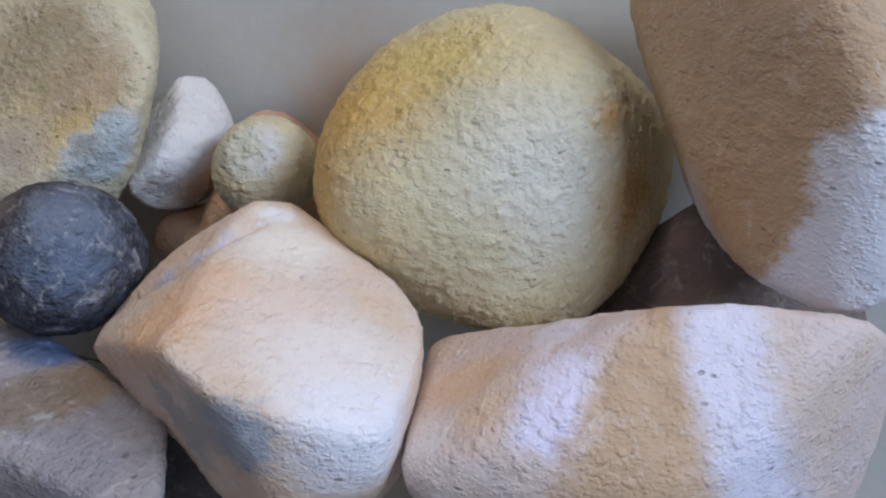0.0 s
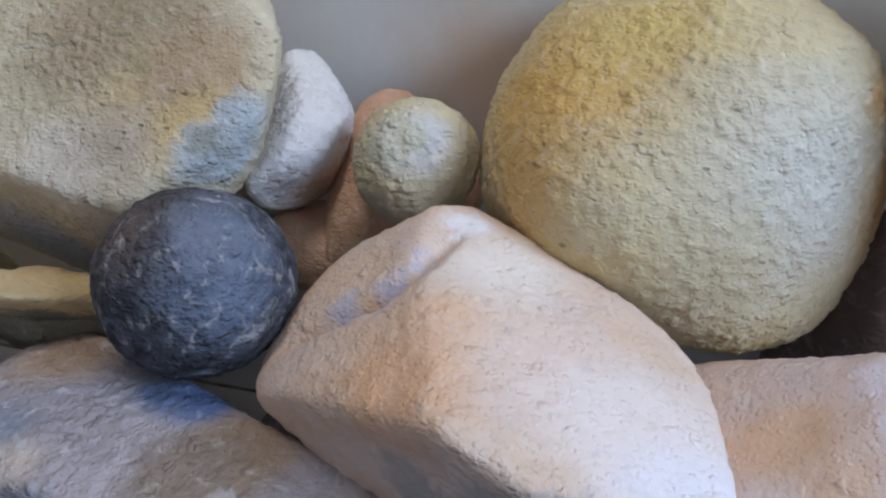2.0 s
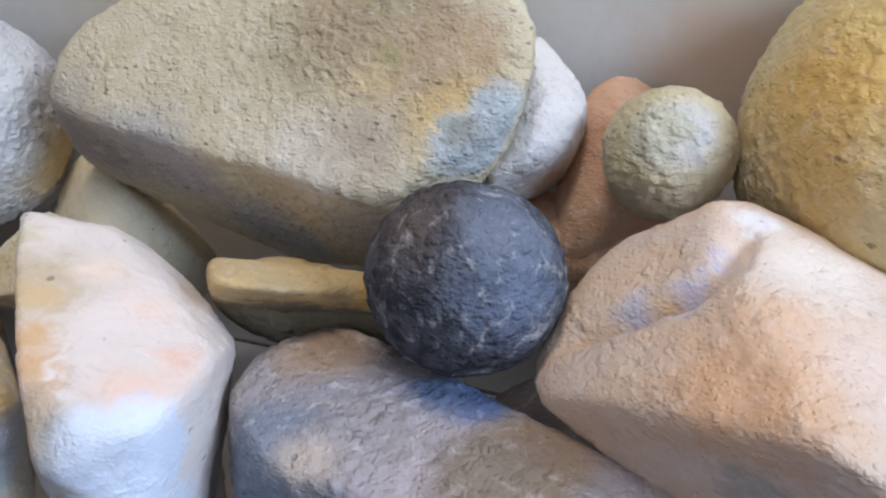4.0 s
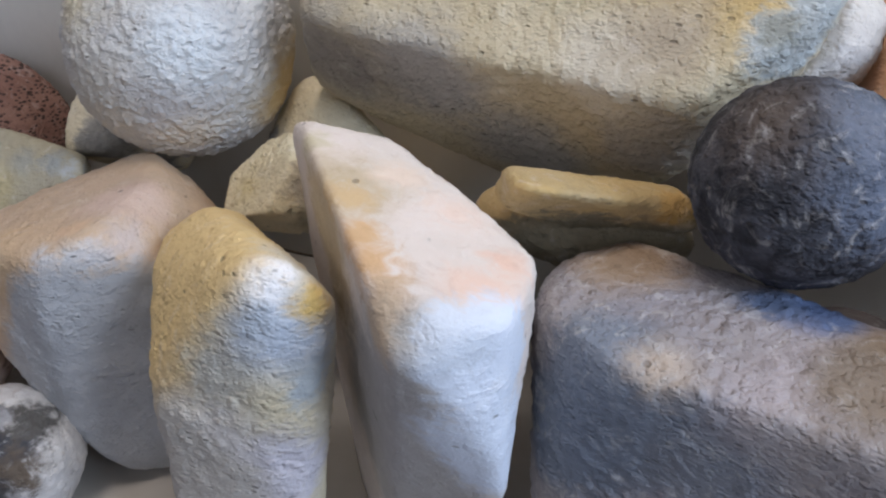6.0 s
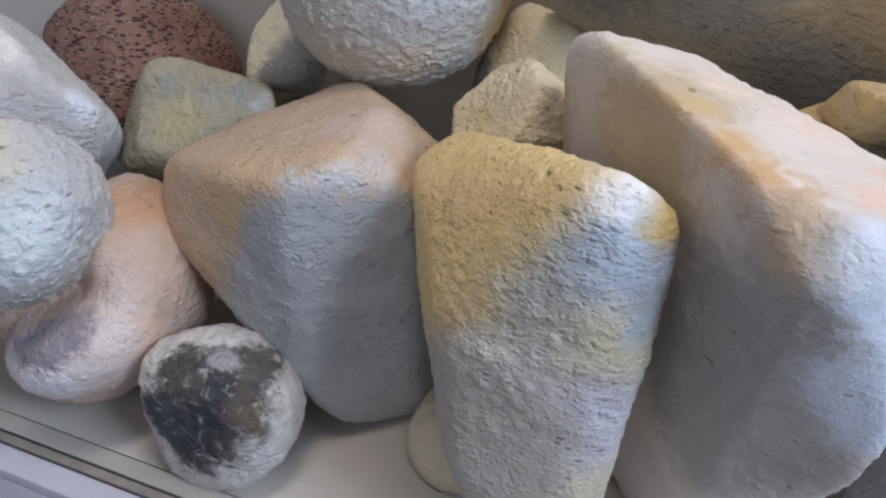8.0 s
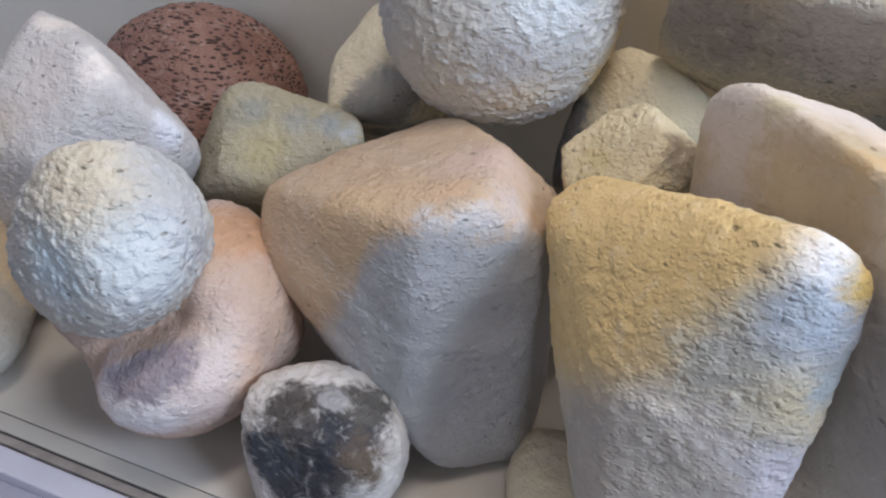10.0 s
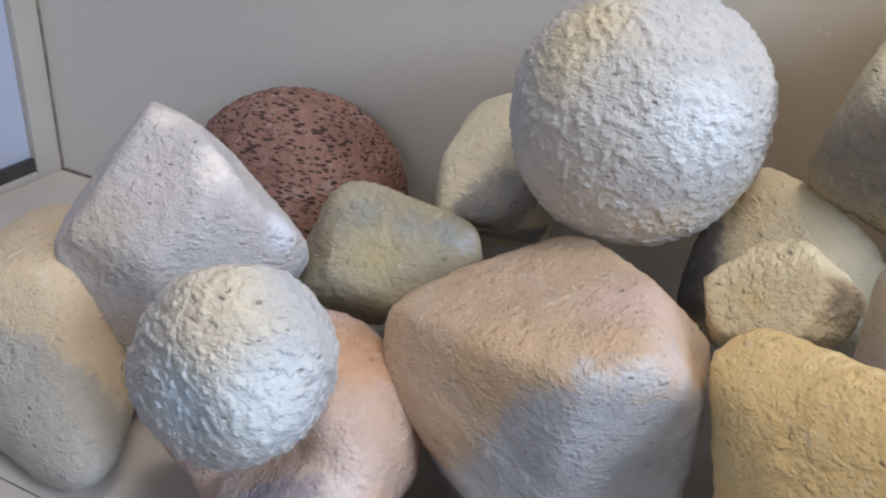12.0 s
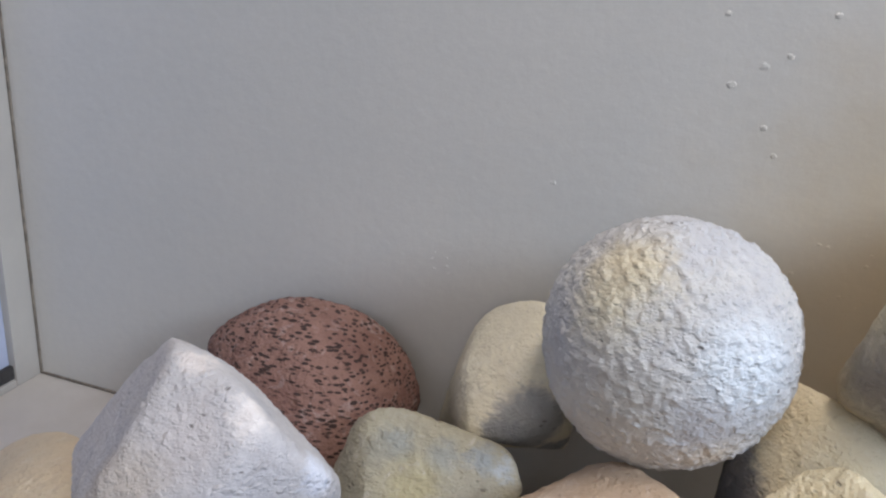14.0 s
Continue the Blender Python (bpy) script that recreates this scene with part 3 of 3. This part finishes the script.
boulder('boulder', 'tall white wedge boulder with a slanting pinkish top', place,
        [(-0.118, -0.131, -0.098), (-0.109, -0.065, 0.080), (-0.209, -0.108, -0.189), (-0.166, -0.007, -0.008), (-0.136, -0.021, 0.153), (-0.109, 0.155, -0.069), (-0.168, 0.173, -0.025), (-0.143, 0.150, 0.136), (0.000, -0.176, -0.165), (-0.003, -0.146, -0.038), (-0.031, -0.122, 0.131), (0.055, -0.032, -0.336), (0.130, 0.081, -0.102), (0.013, 0.153, -0.020), (-0.003, 0.117, 0.130), (0.142, -0.143, -0.149), (0.162, -0.132, 0.140), (0.158, 0.003, -0.121), (0.146, 0.004, 0.008), (0.144, 0.011, 0.150), (0.067, 0.075, -0.032), (0.105, 0.032, -0.018), (0.061, 0.075, 0.077), (0.025, 0.013, 0.128), (-0.045, -0.036, -0.004), (0.144, -0.148, 0.032)], 30, paint, seed=12, extra=[((0, 0, -0.15), [(-0.030, -0.022, 0), (0.06, -0.02, 0), (0.03, -0.12, 0), (0, 0.05, 0), (0, 0, 0.15), (0, 0, -0.18), (-0.1, 0.06, 0)], 20)])

place = (1.435, -0.327, 0.339)
paint = stone_paint('cream_stone_paint', place, col(234, 220, 184), col(224, 212, 180), flake=1.5, patches=[
    ((1.491, -0.351, 0.366), 0.028, 0.012, col(172, 160, 142)),
    ((1.405, -0.349, 0.347), 0.025, 0.02, col(222, 206, 160)),
])
boulder('stone', 'small cream angular stone behind the yellow stone', place,
        [(-0.049, -0.053, -0.046), (-0.048, -0.055, 0.002), (-0.015, -0.014, 0.023), (-0.065, 0.003, -0.064), (-0.067, -0.026, -0.027), (-0.039, -0.008, 0.047), (-0.028, 0.034, -0.039), (-0.038, 0.052, 0.009), (-0.025, 0.043, 0.047), (0.006, -0.040, -0.037), (-0.000, -0.081, -0.000), (0.000, -0.051, 0.051), (0.004, 0.001, -0.062), (0.016, -0.008, 0.052), (0.000, 0.046, -0.046), (-0.000, 0.067, 0.000), (-0.001, 0.060, 0.054), (0.036, -0.036, -0.036), (0.051, -0.051, -0.000), (0.036, -0.036, 0.036), (0.045, -0.000, -0.045), (0.072, -0.002, -0.004), (0.036, -0.001, 0.055), (0.037, 0.037, -0.037), (0.043, 0.047, -0.002), (0.030, 0.038, 0.034)], 20, paint, seed=13)

place = (1.223, -0.198, 0.459)
paint = stone_paint('white_ball_paint', place, col(208, 206, 202), col(198, 198, 200), flake=1.2, pits=0.6, patches=[
    # yellow top left, bluish right, grey below: lamp tints and falloff painted in
    ((1.156, -0.302, 0.549), 0.05, 0.035, col(216, 208, 184)),
    ((1.169, -0.279, 0.578), 0.04, 0.03, col(220, 208, 180)),
    ((1.314, -0.314, 0.500), 0.05, 0.03, col(226, 234, 240)),
    ((1.196, -0.344, 0.422), 0.05, 0.035, col(204, 202, 196)),
    ((1.297, -0.305, 0.379), 0.035, 0.025, col(220, 212, 200)),
    ((1.365, -0.170, 0.408), 0.065, 0.03, col(206, 184, 142)),
])
boulder('stone_ball', 'rough white stone ball perched on other stones', place,
        0.1534, 1, paint, seed=14, flake=0.0022, level=7)

place = (1.551, -0.588, 0.292)
paint = stone_paint('yellow_boulder_paint', place, col(220, 208, 178), col(212, 204, 186), patches=[
    ((1.487, -0.563, 0.409), 0.055, 0.025, col(228, 204, 148)),
    ((1.553, -0.625, 0.439), 0.03, 0.015, col(230, 202, 138)),
    ((1.473, -0.586, 0.390), 0.04, 0.02, col(228, 202, 144)),
    ((1.474, -0.620, 0.359), 0.035, 0.02, col(224, 198, 142)),
    ((1.541, -0.660, 0.396), 0.025, 0.012, col(224, 200, 146)),
    # grey and bluish right side, painted for shade and cool daylight
    ((1.581, -0.673, 0.377), 0.06, 0.03, col(196, 194, 186)),
    ((1.629, -0.660, 0.397), 0.045, 0.02, col(190, 200, 214)),
    ((1.607, -0.666, 0.414), 0.025, 0.015, col(194, 204, 216)),
    # white corner, a painted highlight
    ((1.614, -0.647, 0.449), 0.024, 0.01, col(248, 248, 250)),
    ((1.648, -0.638, 0.423), 0.016, 0.014, col(222, 190, 120)),
    ((1.505, -0.671, 0.331), 0.03, 0.02, col(210, 188, 152)),
    ((1.623, -0.672, 0.336), 0.025, 0.03, col(214, 202, 172)),
    ((1.645, -0.656, 0.352), 0.02, 0.012, col(196, 206, 212)),
    ((1.566, -0.689, 0.251), 0.06, 0.03, col(222, 218, 220)),
    ((1.631, -0.677, 0.254), 0.04, 0.02, col(210, 206, 214)),
    ((1.486, -0.635, 0.121), 0.04, 0.02, col(196, 194, 190)),
    ((1.519, -0.690, 0.217), 0.09, 0.02, col(196, 190, 182)),
    # yellow upper left, own paint and warm lamp light in one
    ([((1.519, -0.662, 0.346), (-0.736, 0.160, 0.658)), ((1.579, -0.658, 0.425), (-0.862, -0.038, 0.506))], 0.0, 0.026, col(234, 206, 150)),
])
boulder('boulder', 'upright yellow and grey boulder with a flared foot', place,
        [(-0.094, -0.103, -0.098), (-0.082, -0.058, 0.002), (-0.129, 0.001, -0.129), (-0.110, -0.039, -0.024), (-0.071, -0.022, 0.104), (-0.063, 0.073, -0.076), (-0.132, 0.150, -0.013), (-0.130, 0.130, 0.137), (-0.002, -0.158, -0.157), (-0.004, -0.126, 0.097), (-0.000, 0.000, -0.236), (-0.017, 0.044, 0.132), (0.000, 0.098, -0.098), (0.017, 0.147, -0.012), (0.033, 0.072, 0.086), (0.131, -0.134, -0.120), (0.066, -0.094, 0.011), (0.086, -0.106, 0.084), (0.147, 0.012, -0.140), (0.097, 0.003, -0.009), (0.137, 0.009, 0.107), (0.071, 0.074, -0.071), (0.028, 0.031, -0.005), (0.047, 0.069, 0.049), (-0.065, -0.060, 0.049), (-0.005, -0.093, 0.012)], 18, paint, seed=15, extra=[((-0.11, 0.074, -0.268), (0.072, 0.076, 0.064, 0.045, 0.063, 0.042, 0.092, 0.113, 0.089, 0.084, 0.097, 0.076, 0.036, 0.058, 0.071, 0.092, 0.047, 0.103, 0.106, 0.088, 0.080, 0.094, 0.079, 0.076, 0.082, 0.073), 6)])

place = (1.233, -0.451, 0.175)
paint = stone_paint('tan_shaded_paint', place, col(206, 180, 152), col(200, 178, 156), patches=[
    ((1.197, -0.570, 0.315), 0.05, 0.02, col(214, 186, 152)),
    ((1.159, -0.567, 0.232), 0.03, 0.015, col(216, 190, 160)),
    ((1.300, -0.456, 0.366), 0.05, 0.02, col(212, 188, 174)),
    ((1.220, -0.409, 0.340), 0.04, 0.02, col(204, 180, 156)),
    # pale dabs on the crest, painted as highlights
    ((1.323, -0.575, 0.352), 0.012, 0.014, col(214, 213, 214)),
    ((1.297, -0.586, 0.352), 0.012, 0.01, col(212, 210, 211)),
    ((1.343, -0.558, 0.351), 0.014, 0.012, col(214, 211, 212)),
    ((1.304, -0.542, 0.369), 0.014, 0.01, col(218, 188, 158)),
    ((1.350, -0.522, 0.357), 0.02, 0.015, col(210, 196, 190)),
    # grey front below the crest, shade put into the colour
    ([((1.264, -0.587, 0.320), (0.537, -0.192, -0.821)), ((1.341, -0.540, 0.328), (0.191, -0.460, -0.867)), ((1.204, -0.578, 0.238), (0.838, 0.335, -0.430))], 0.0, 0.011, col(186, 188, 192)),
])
boulder('boulder', 'pinkish tan boulder with grey shade painted on its front', place,
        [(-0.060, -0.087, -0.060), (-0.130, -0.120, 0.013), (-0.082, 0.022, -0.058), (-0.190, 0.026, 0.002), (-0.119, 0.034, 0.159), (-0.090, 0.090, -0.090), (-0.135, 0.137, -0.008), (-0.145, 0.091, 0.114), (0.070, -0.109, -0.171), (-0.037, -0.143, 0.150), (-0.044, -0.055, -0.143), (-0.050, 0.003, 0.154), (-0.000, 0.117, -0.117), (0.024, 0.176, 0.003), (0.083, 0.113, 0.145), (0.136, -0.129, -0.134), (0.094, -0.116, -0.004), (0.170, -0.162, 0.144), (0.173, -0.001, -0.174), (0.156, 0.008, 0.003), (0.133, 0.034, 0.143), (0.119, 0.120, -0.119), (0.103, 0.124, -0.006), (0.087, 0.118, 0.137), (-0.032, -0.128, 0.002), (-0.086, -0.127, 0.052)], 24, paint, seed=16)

place = (0.943, -0.283, 0.225)
paint = stone_paint('olive_paint', place, col(176, 168, 144), col(168, 162, 144), patches=[
    ((0.910, -0.302, 0.285), 0.016, 0.012, col(158, 158, 148)),
    ((0.979, -0.301, 0.279), 0.016, 0.012, col(162, 162, 152)),
    ((1.030, -0.291, 0.282), 0.016, 0.012, col(160, 164, 162)),
    ((0.891, -0.319, 0.271), 0.012, 0.01, col(158, 154, 138)),
    ((0.955, -0.343, 0.246), 0.03, 0.02, col(180, 170, 136)),
    ((1.058, -0.292, 0.279), 0.01, 0.01, col(186, 192, 194)),
])
boulder('stone', 'olive grey stone wedged beside the red granite boulder', place,
        [(-0.073, -0.080, -0.081), (-0.088, -0.101, 0.005), (-0.048, -0.056, 0.040), (-0.092, 0.003, -0.099), (-0.111, 0.007, 0.027), (-0.092, -0.003, 0.101), (-0.064, 0.064, -0.064), (-0.066, 0.072, -0.002), (-0.037, 0.059, 0.048), (0.000, -0.069, -0.069), (0.000, -0.095, 0.000), (0.000, 0.000, -0.125), (0.010, -0.007, 0.079), (0.000, 0.075, -0.075), (0.000, 0.095, -0.000), (0.009, 0.051, 0.055), (0.061, -0.061, -0.061), (0.085, -0.091, -0.005), (0.067, -0.079, 0.074), (0.053, 0.000, -0.060), (0.147, 0.008, -0.008), (0.105, -0.003, 0.115), (0.052, 0.052, -0.052), (0.078, 0.064, -0.005), (0.066, 0.088, 0.074), (0.004, -0.036, 0.042)], 18, paint, seed=17)

place = (0.668, -0.112, 0.163)
paint = stone_paint('granite_paint', place, col(152, 118, 106), col(136, 102, 92), speck=(0.06, 0.038, 0.033, 1), flake=1.6)
boulder('boulder', 'reddish brown speckled granite boulder near the wall', place,
        (0.076, 0.223, 0.170, 0.190, 0.336, 0.274, 0.213, 0.255, 0.185, 0.122, 0.244, 0.172, 0.175, 0.182, 0.183, 0.110, 0.282, 0.227, 0.318, 0.273, 0.142, 0.233, 0.197, 0.207, 0.227, 0.291), 6, paint, seed=18, flake=0.002)

place = (1.040, -0.150, 0.250)
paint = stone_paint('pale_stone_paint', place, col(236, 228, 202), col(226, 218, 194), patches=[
    # grey lower side, a cast shadow put into the colour
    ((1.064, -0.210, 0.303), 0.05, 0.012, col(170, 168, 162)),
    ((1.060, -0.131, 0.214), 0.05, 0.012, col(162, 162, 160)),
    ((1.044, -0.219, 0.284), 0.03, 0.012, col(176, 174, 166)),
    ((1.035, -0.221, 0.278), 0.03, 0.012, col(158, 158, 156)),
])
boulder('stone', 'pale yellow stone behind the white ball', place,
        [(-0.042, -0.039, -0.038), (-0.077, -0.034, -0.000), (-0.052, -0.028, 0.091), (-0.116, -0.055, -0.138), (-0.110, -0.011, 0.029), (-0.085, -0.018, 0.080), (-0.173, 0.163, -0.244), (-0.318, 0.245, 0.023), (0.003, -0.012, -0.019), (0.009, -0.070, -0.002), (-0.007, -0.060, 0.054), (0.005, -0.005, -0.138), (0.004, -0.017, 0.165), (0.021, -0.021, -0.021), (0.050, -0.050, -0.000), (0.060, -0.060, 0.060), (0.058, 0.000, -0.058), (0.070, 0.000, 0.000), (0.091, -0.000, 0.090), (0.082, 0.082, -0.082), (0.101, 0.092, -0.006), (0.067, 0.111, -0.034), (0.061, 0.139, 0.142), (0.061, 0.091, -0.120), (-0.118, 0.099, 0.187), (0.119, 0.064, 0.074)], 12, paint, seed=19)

place = (0.665, -0.403, 0.223)
paint = stone_paint('white_cone_paint', place, col(206, 202, 200), col(198, 196, 198), patches=[
    ((0.719, -0.471, 0.335), 0.05, 0.03, col(210, 204, 202)),
    # right facet whitened and left greyed, daylight from the right painted in
    ((0.854, -0.408, 0.285), 0.025, 0.012, col(226, 230, 240)),
    ((0.778, -0.439, 0.363), 0.035, 0.012, col(240, 234, 230)),
    ((0.674, -0.392, 0.387), 0.02, 0.012, col(236, 228, 222)),
    ((0.659, -0.530, 0.274), 0.05, 0.03, col(202, 192, 182)),
    ((0.729, -0.535, 0.151), 0.04, 0.02, col(196, 188, 182)),
])
boulder('boulder', 'white pointed boulder leaning over the floor', place,
        [(-0.098, -0.100, -0.100), (-0.099, -0.108, 0.003), (-0.078, -0.050, 0.068), (-0.126, -0.016, -0.131), (-0.236, -0.009, 0.011), (-0.135, -0.015, 0.115), (-0.088, 0.102, -0.102), (-0.085, 0.124, 0.017), (-0.093, 0.109, 0.093), (-0.003, -0.138, -0.138), (0.000, -0.132, 0.001), (-0.000, 0.000, -0.197), (0.010, 0.009, 0.164), (0.000, 0.115, -0.115), (0.029, 0.100, 0.011), (0.026, 0.097, 0.110), (0.101, -0.097, -0.095), (0.114, -0.101, 0.004), (0.102, -0.107, 0.089), (0.110, -0.013, -0.107), (0.197, 0.002, -0.020), (0.147, -0.010, 0.127), (0.094, 0.086, -0.091), (0.148, 0.120, -0.014), (0.071, 0.080, 0.092), (0.002, -0.091, 0.091)], 26, paint, seed=20)

place = (0.936, -0.617, 0.269)
paint = stone_paint('white_round_paint', place, col(206, 204, 198), col(196, 198, 202), flake=1.1, pits=0.6, patches=[
    # bluish sides and warm top, tinted for the light they catch
    ((0.953, -0.709, 0.268), 0.04, 0.02, col(200, 214, 224)),
    ((1.036, -0.687, 0.298), 0.05, 0.03, col(214, 224, 230)),
    ((0.974, -0.667, 0.361), 0.05, 0.03, col(220, 210, 190)),
])
boulder('stone_ball', 'rough white round stone resting on a pink stone', place,
        [(-0.065, -0.068, -0.073), (-0.076, -0.082, 0.021), (-0.058, -0.055, 0.041), (-0.090, 0.002, -0.095), (-0.094, 0.001, 0.017), (-0.066, 0.005, 0.070), (-0.068, 0.068, -0.068), (-0.071, 0.071, -0.000), (-0.035, 0.037, 0.048), (0.004, -0.076, -0.111), (-0.017, -0.085, 0.006), (-0.001, -0.078, 0.073), (-0.008, -0.015, -0.131), (-0.004, 0.002, 0.111), (-0.006, 0.092, -0.084), (0.004, 0.111, -0.010), (-0.007, 0.055, 0.077), (0.060, -0.050, -0.093), (0.094, -0.105, 0.008), (0.070, -0.071, 0.071), (0.089, -0.007, -0.086), (0.108, 0.032, -0.015), (0.089, -0.006, 0.086), (0.088, 0.088, -0.074), (0.077, 0.083, -0.001), (0.049, 0.062, 0.056)], 9, paint, seed=21, flake=0.0022, level=7)

place = (0.984, -0.572, 0.135)
paint = stone_paint('pale_pink_paint', place, col(202, 180, 170), col(200, 174, 156), patches=[
    ((1.026, -0.521, 0.235), 0.055, 0.02, col(208, 168, 138)),
    ((1.118, -0.648, 0.162), 0.025, 0.012, col(210, 170, 136)),
    ((1.035, -0.726, 0.129), 0.05, 0.02, col(230, 226, 230)),
    ((1.089, -0.679, 0.182), 0.05, 0.03, col(226, 212, 208)),
    ((0.974, -0.704, 0.180), 0.04, 0.02, col(196, 190, 204)),
    # purple grey hollow, own tone deepened for shade under the round stone
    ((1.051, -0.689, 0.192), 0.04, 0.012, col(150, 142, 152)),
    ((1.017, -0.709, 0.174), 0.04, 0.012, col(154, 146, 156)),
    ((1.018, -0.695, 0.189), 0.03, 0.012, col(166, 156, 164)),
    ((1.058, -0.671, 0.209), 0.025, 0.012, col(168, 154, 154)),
])
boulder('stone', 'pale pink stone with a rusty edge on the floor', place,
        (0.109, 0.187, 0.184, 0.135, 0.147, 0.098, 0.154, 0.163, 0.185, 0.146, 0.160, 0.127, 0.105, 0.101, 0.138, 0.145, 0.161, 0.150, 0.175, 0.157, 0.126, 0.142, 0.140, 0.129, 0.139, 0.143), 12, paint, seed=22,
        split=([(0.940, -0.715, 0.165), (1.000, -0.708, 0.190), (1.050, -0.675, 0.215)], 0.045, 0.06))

place = (1.205, -0.638, 0.08)
paint = stone_paint('mottled_pebble_paint', place, col(216, 212, 208), col(206, 202, 200), blotch=25.0, fleck=1.0, patches=[
    ((1.222, -0.690, 0.118), 0.058, 0.014, col(96, 94, 92)),
    ((1.244, -0.678, 0.149), 0.05, 0.01, col(62, 64, 72)),
    ((1.194, -0.677, 0.153), 0.035, 0.012, col(86, 82, 80)),
    ((1.210, -0.700, 0.073), 0.035, 0.012, col(70, 70, 74)),
    ((1.255, -0.633, 0.154), 0.03, 0.01, col(96, 94, 92)),
    ((1.187, -0.699, 0.106), 0.03, 0.01, col(76, 80, 88)),
    ((1.280, -0.677, 0.122), 0.022, 0.016, col(106, 94, 82)),
    ((1.225, -0.650, 0.157), 0.012, 0.006, col(164, 164, 168)),
])
boulder('pebble', 'dark mottled pebble with a white rim on the floor', place,
        (0.111, 0.080, 0.110, 0.094, 0.079, 0.104, 0.089, 0.083, 0.088, 0.114, 0.062, 0.086, 0.095, 0.079, 0.084, 0.076, 0.092, 0.098, 0.090, 0.098, 0.095, 0.100, 0.102, 0.078, 0.092, 0.092), 10, paint, seed=23)

place = (0.500, -0.500, 0.120)
paint = stone_paint('beige_shaded_paint', place, col(222, 202, 170), col(214, 198, 170), blotch=4.0, patches=[
    # grey lower part, painted up to the shadow's edge
    ([((0.605, -0.613, 0.169), (0.191, -0.616, -0.764)), ((0.693, -0.597, 0.133), (-0.236, -0.846, -0.479))], 0.0, 0.008, col(186, 184, 176)),
])
boulder('boulder', 'long low beige boulder on the floor by the side window', place,
        [(-0.089, -0.123, -0.105), (-0.125, -0.141, 0.003), (-0.064, -0.038, 0.060), (-0.128, -0.076, -0.195), (-0.250, -0.099, 0.054), (-0.064, -0.024, 0.075), (-0.083, 0.120, -0.272), (-0.184, 0.335, 0.176), (-0.059, 0.025, 0.114), (-0.034, -0.121, -0.133), (-0.025, -0.150, 0.014), (-0.000, -0.084, 0.084), (-0.004, 0.001, -0.141), (-0.025, -0.002, 0.078), (0.035, 0.060, -0.083), (0.053, 0.103, -0.016), (0.014, 0.045, 0.099), (0.146, -0.184, -0.264), (0.196, -0.268, 0.082), (0.081, -0.103, 0.140), (0.146, 0.051, -0.153), (0.297, 0.066, 0.034), (0.117, 0.007, 0.131), (0.088, 0.098, -0.080), (0.124, 0.117, -0.002), (0.101, 0.065, 0.062)], 8, paint, seed=24, lump=0.0015)

# added filler, dark in place of the shade behind the pink boulder
place = (2.82, -0.14, 0.3)
paint = stone_paint('rear_shade_paint', place, col(128, 112, 104), col(112, 100, 98))
boulder('stone', 'added dark stone standing in for shade behind the pink boulder', place,
        (0.190, 0.125, 0.300), 1, paint, seed=26, level=5)

# added filler that keeps the gap as dark as deep shade
place = (2.131, -0.286, 0.133)
paint = stone_paint('gap_shade_paint', place, col(112, 106, 106), col(96, 92, 94))
boulder('stone', 'added dark stone filling the shaded gap under the peach boulder', place,
        (0.133, 0.133, 0.133), 1, paint, seed=27, level=5)

place = (1.431, -0.162, 0.264)
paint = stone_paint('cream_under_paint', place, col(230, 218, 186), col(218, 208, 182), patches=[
    # dark grey patches paint the white ball's shadow
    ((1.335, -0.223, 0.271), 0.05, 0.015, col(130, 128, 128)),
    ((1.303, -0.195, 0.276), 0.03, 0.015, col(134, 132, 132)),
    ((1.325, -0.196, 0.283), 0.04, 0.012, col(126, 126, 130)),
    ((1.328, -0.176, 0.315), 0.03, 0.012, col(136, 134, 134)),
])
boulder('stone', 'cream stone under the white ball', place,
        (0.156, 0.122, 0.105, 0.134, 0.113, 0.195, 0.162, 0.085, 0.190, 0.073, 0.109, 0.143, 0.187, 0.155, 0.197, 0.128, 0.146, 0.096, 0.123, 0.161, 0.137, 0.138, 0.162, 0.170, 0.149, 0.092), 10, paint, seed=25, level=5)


# ---- blisters in the wall paint ----
def blister(x, z, size, seed):
    rng = random.Random(seed)
    bm = bmesh.new()
    bmesh.ops.create_icosphere(bm, subdivisions=2, radius=1.0)
    for v in bm.verts:
        k = rng.uniform(0.75, 1.15)
        v.co = (v.co.x * size * 1.3 * k + x, v.co.y * size * 0.28 * k, v.co.z * size * k + z)
    ob = part("paint_blister", bm, wall_paint, wall_back)
    return ob


wall_back = bpy.data.objects["wall_back"]
rng = random.Random(5)
for x, z, size in ((1.276, 0.779, 0.0055), (1.24, 0.751, 0.005), (1.305, 0.795, 0.004), (1.29, 0.700, 0.004), (1.31, 0.665, 0.004), (1.22, 0.84, 0.004), (1.35, 0.85, 0.004), (1.02, 0.58, 0.004)):
    blister(x, z, size, int(1000 * x))
for k in range(14):
    blister(1.43 + rng.uniform(-0.07, 0.08), 0.51 + rng.uniform(-0.05, 0.05), rng.uniform(0.0015, 0.003), k)
for k in range(7):
    blister(0.88 + rng.uniform(-0.04, 0.04), 0.416 + rng.uniform(-0.02, 0.02), rng.uniform(0.0014, 0.0024), 40 + k)
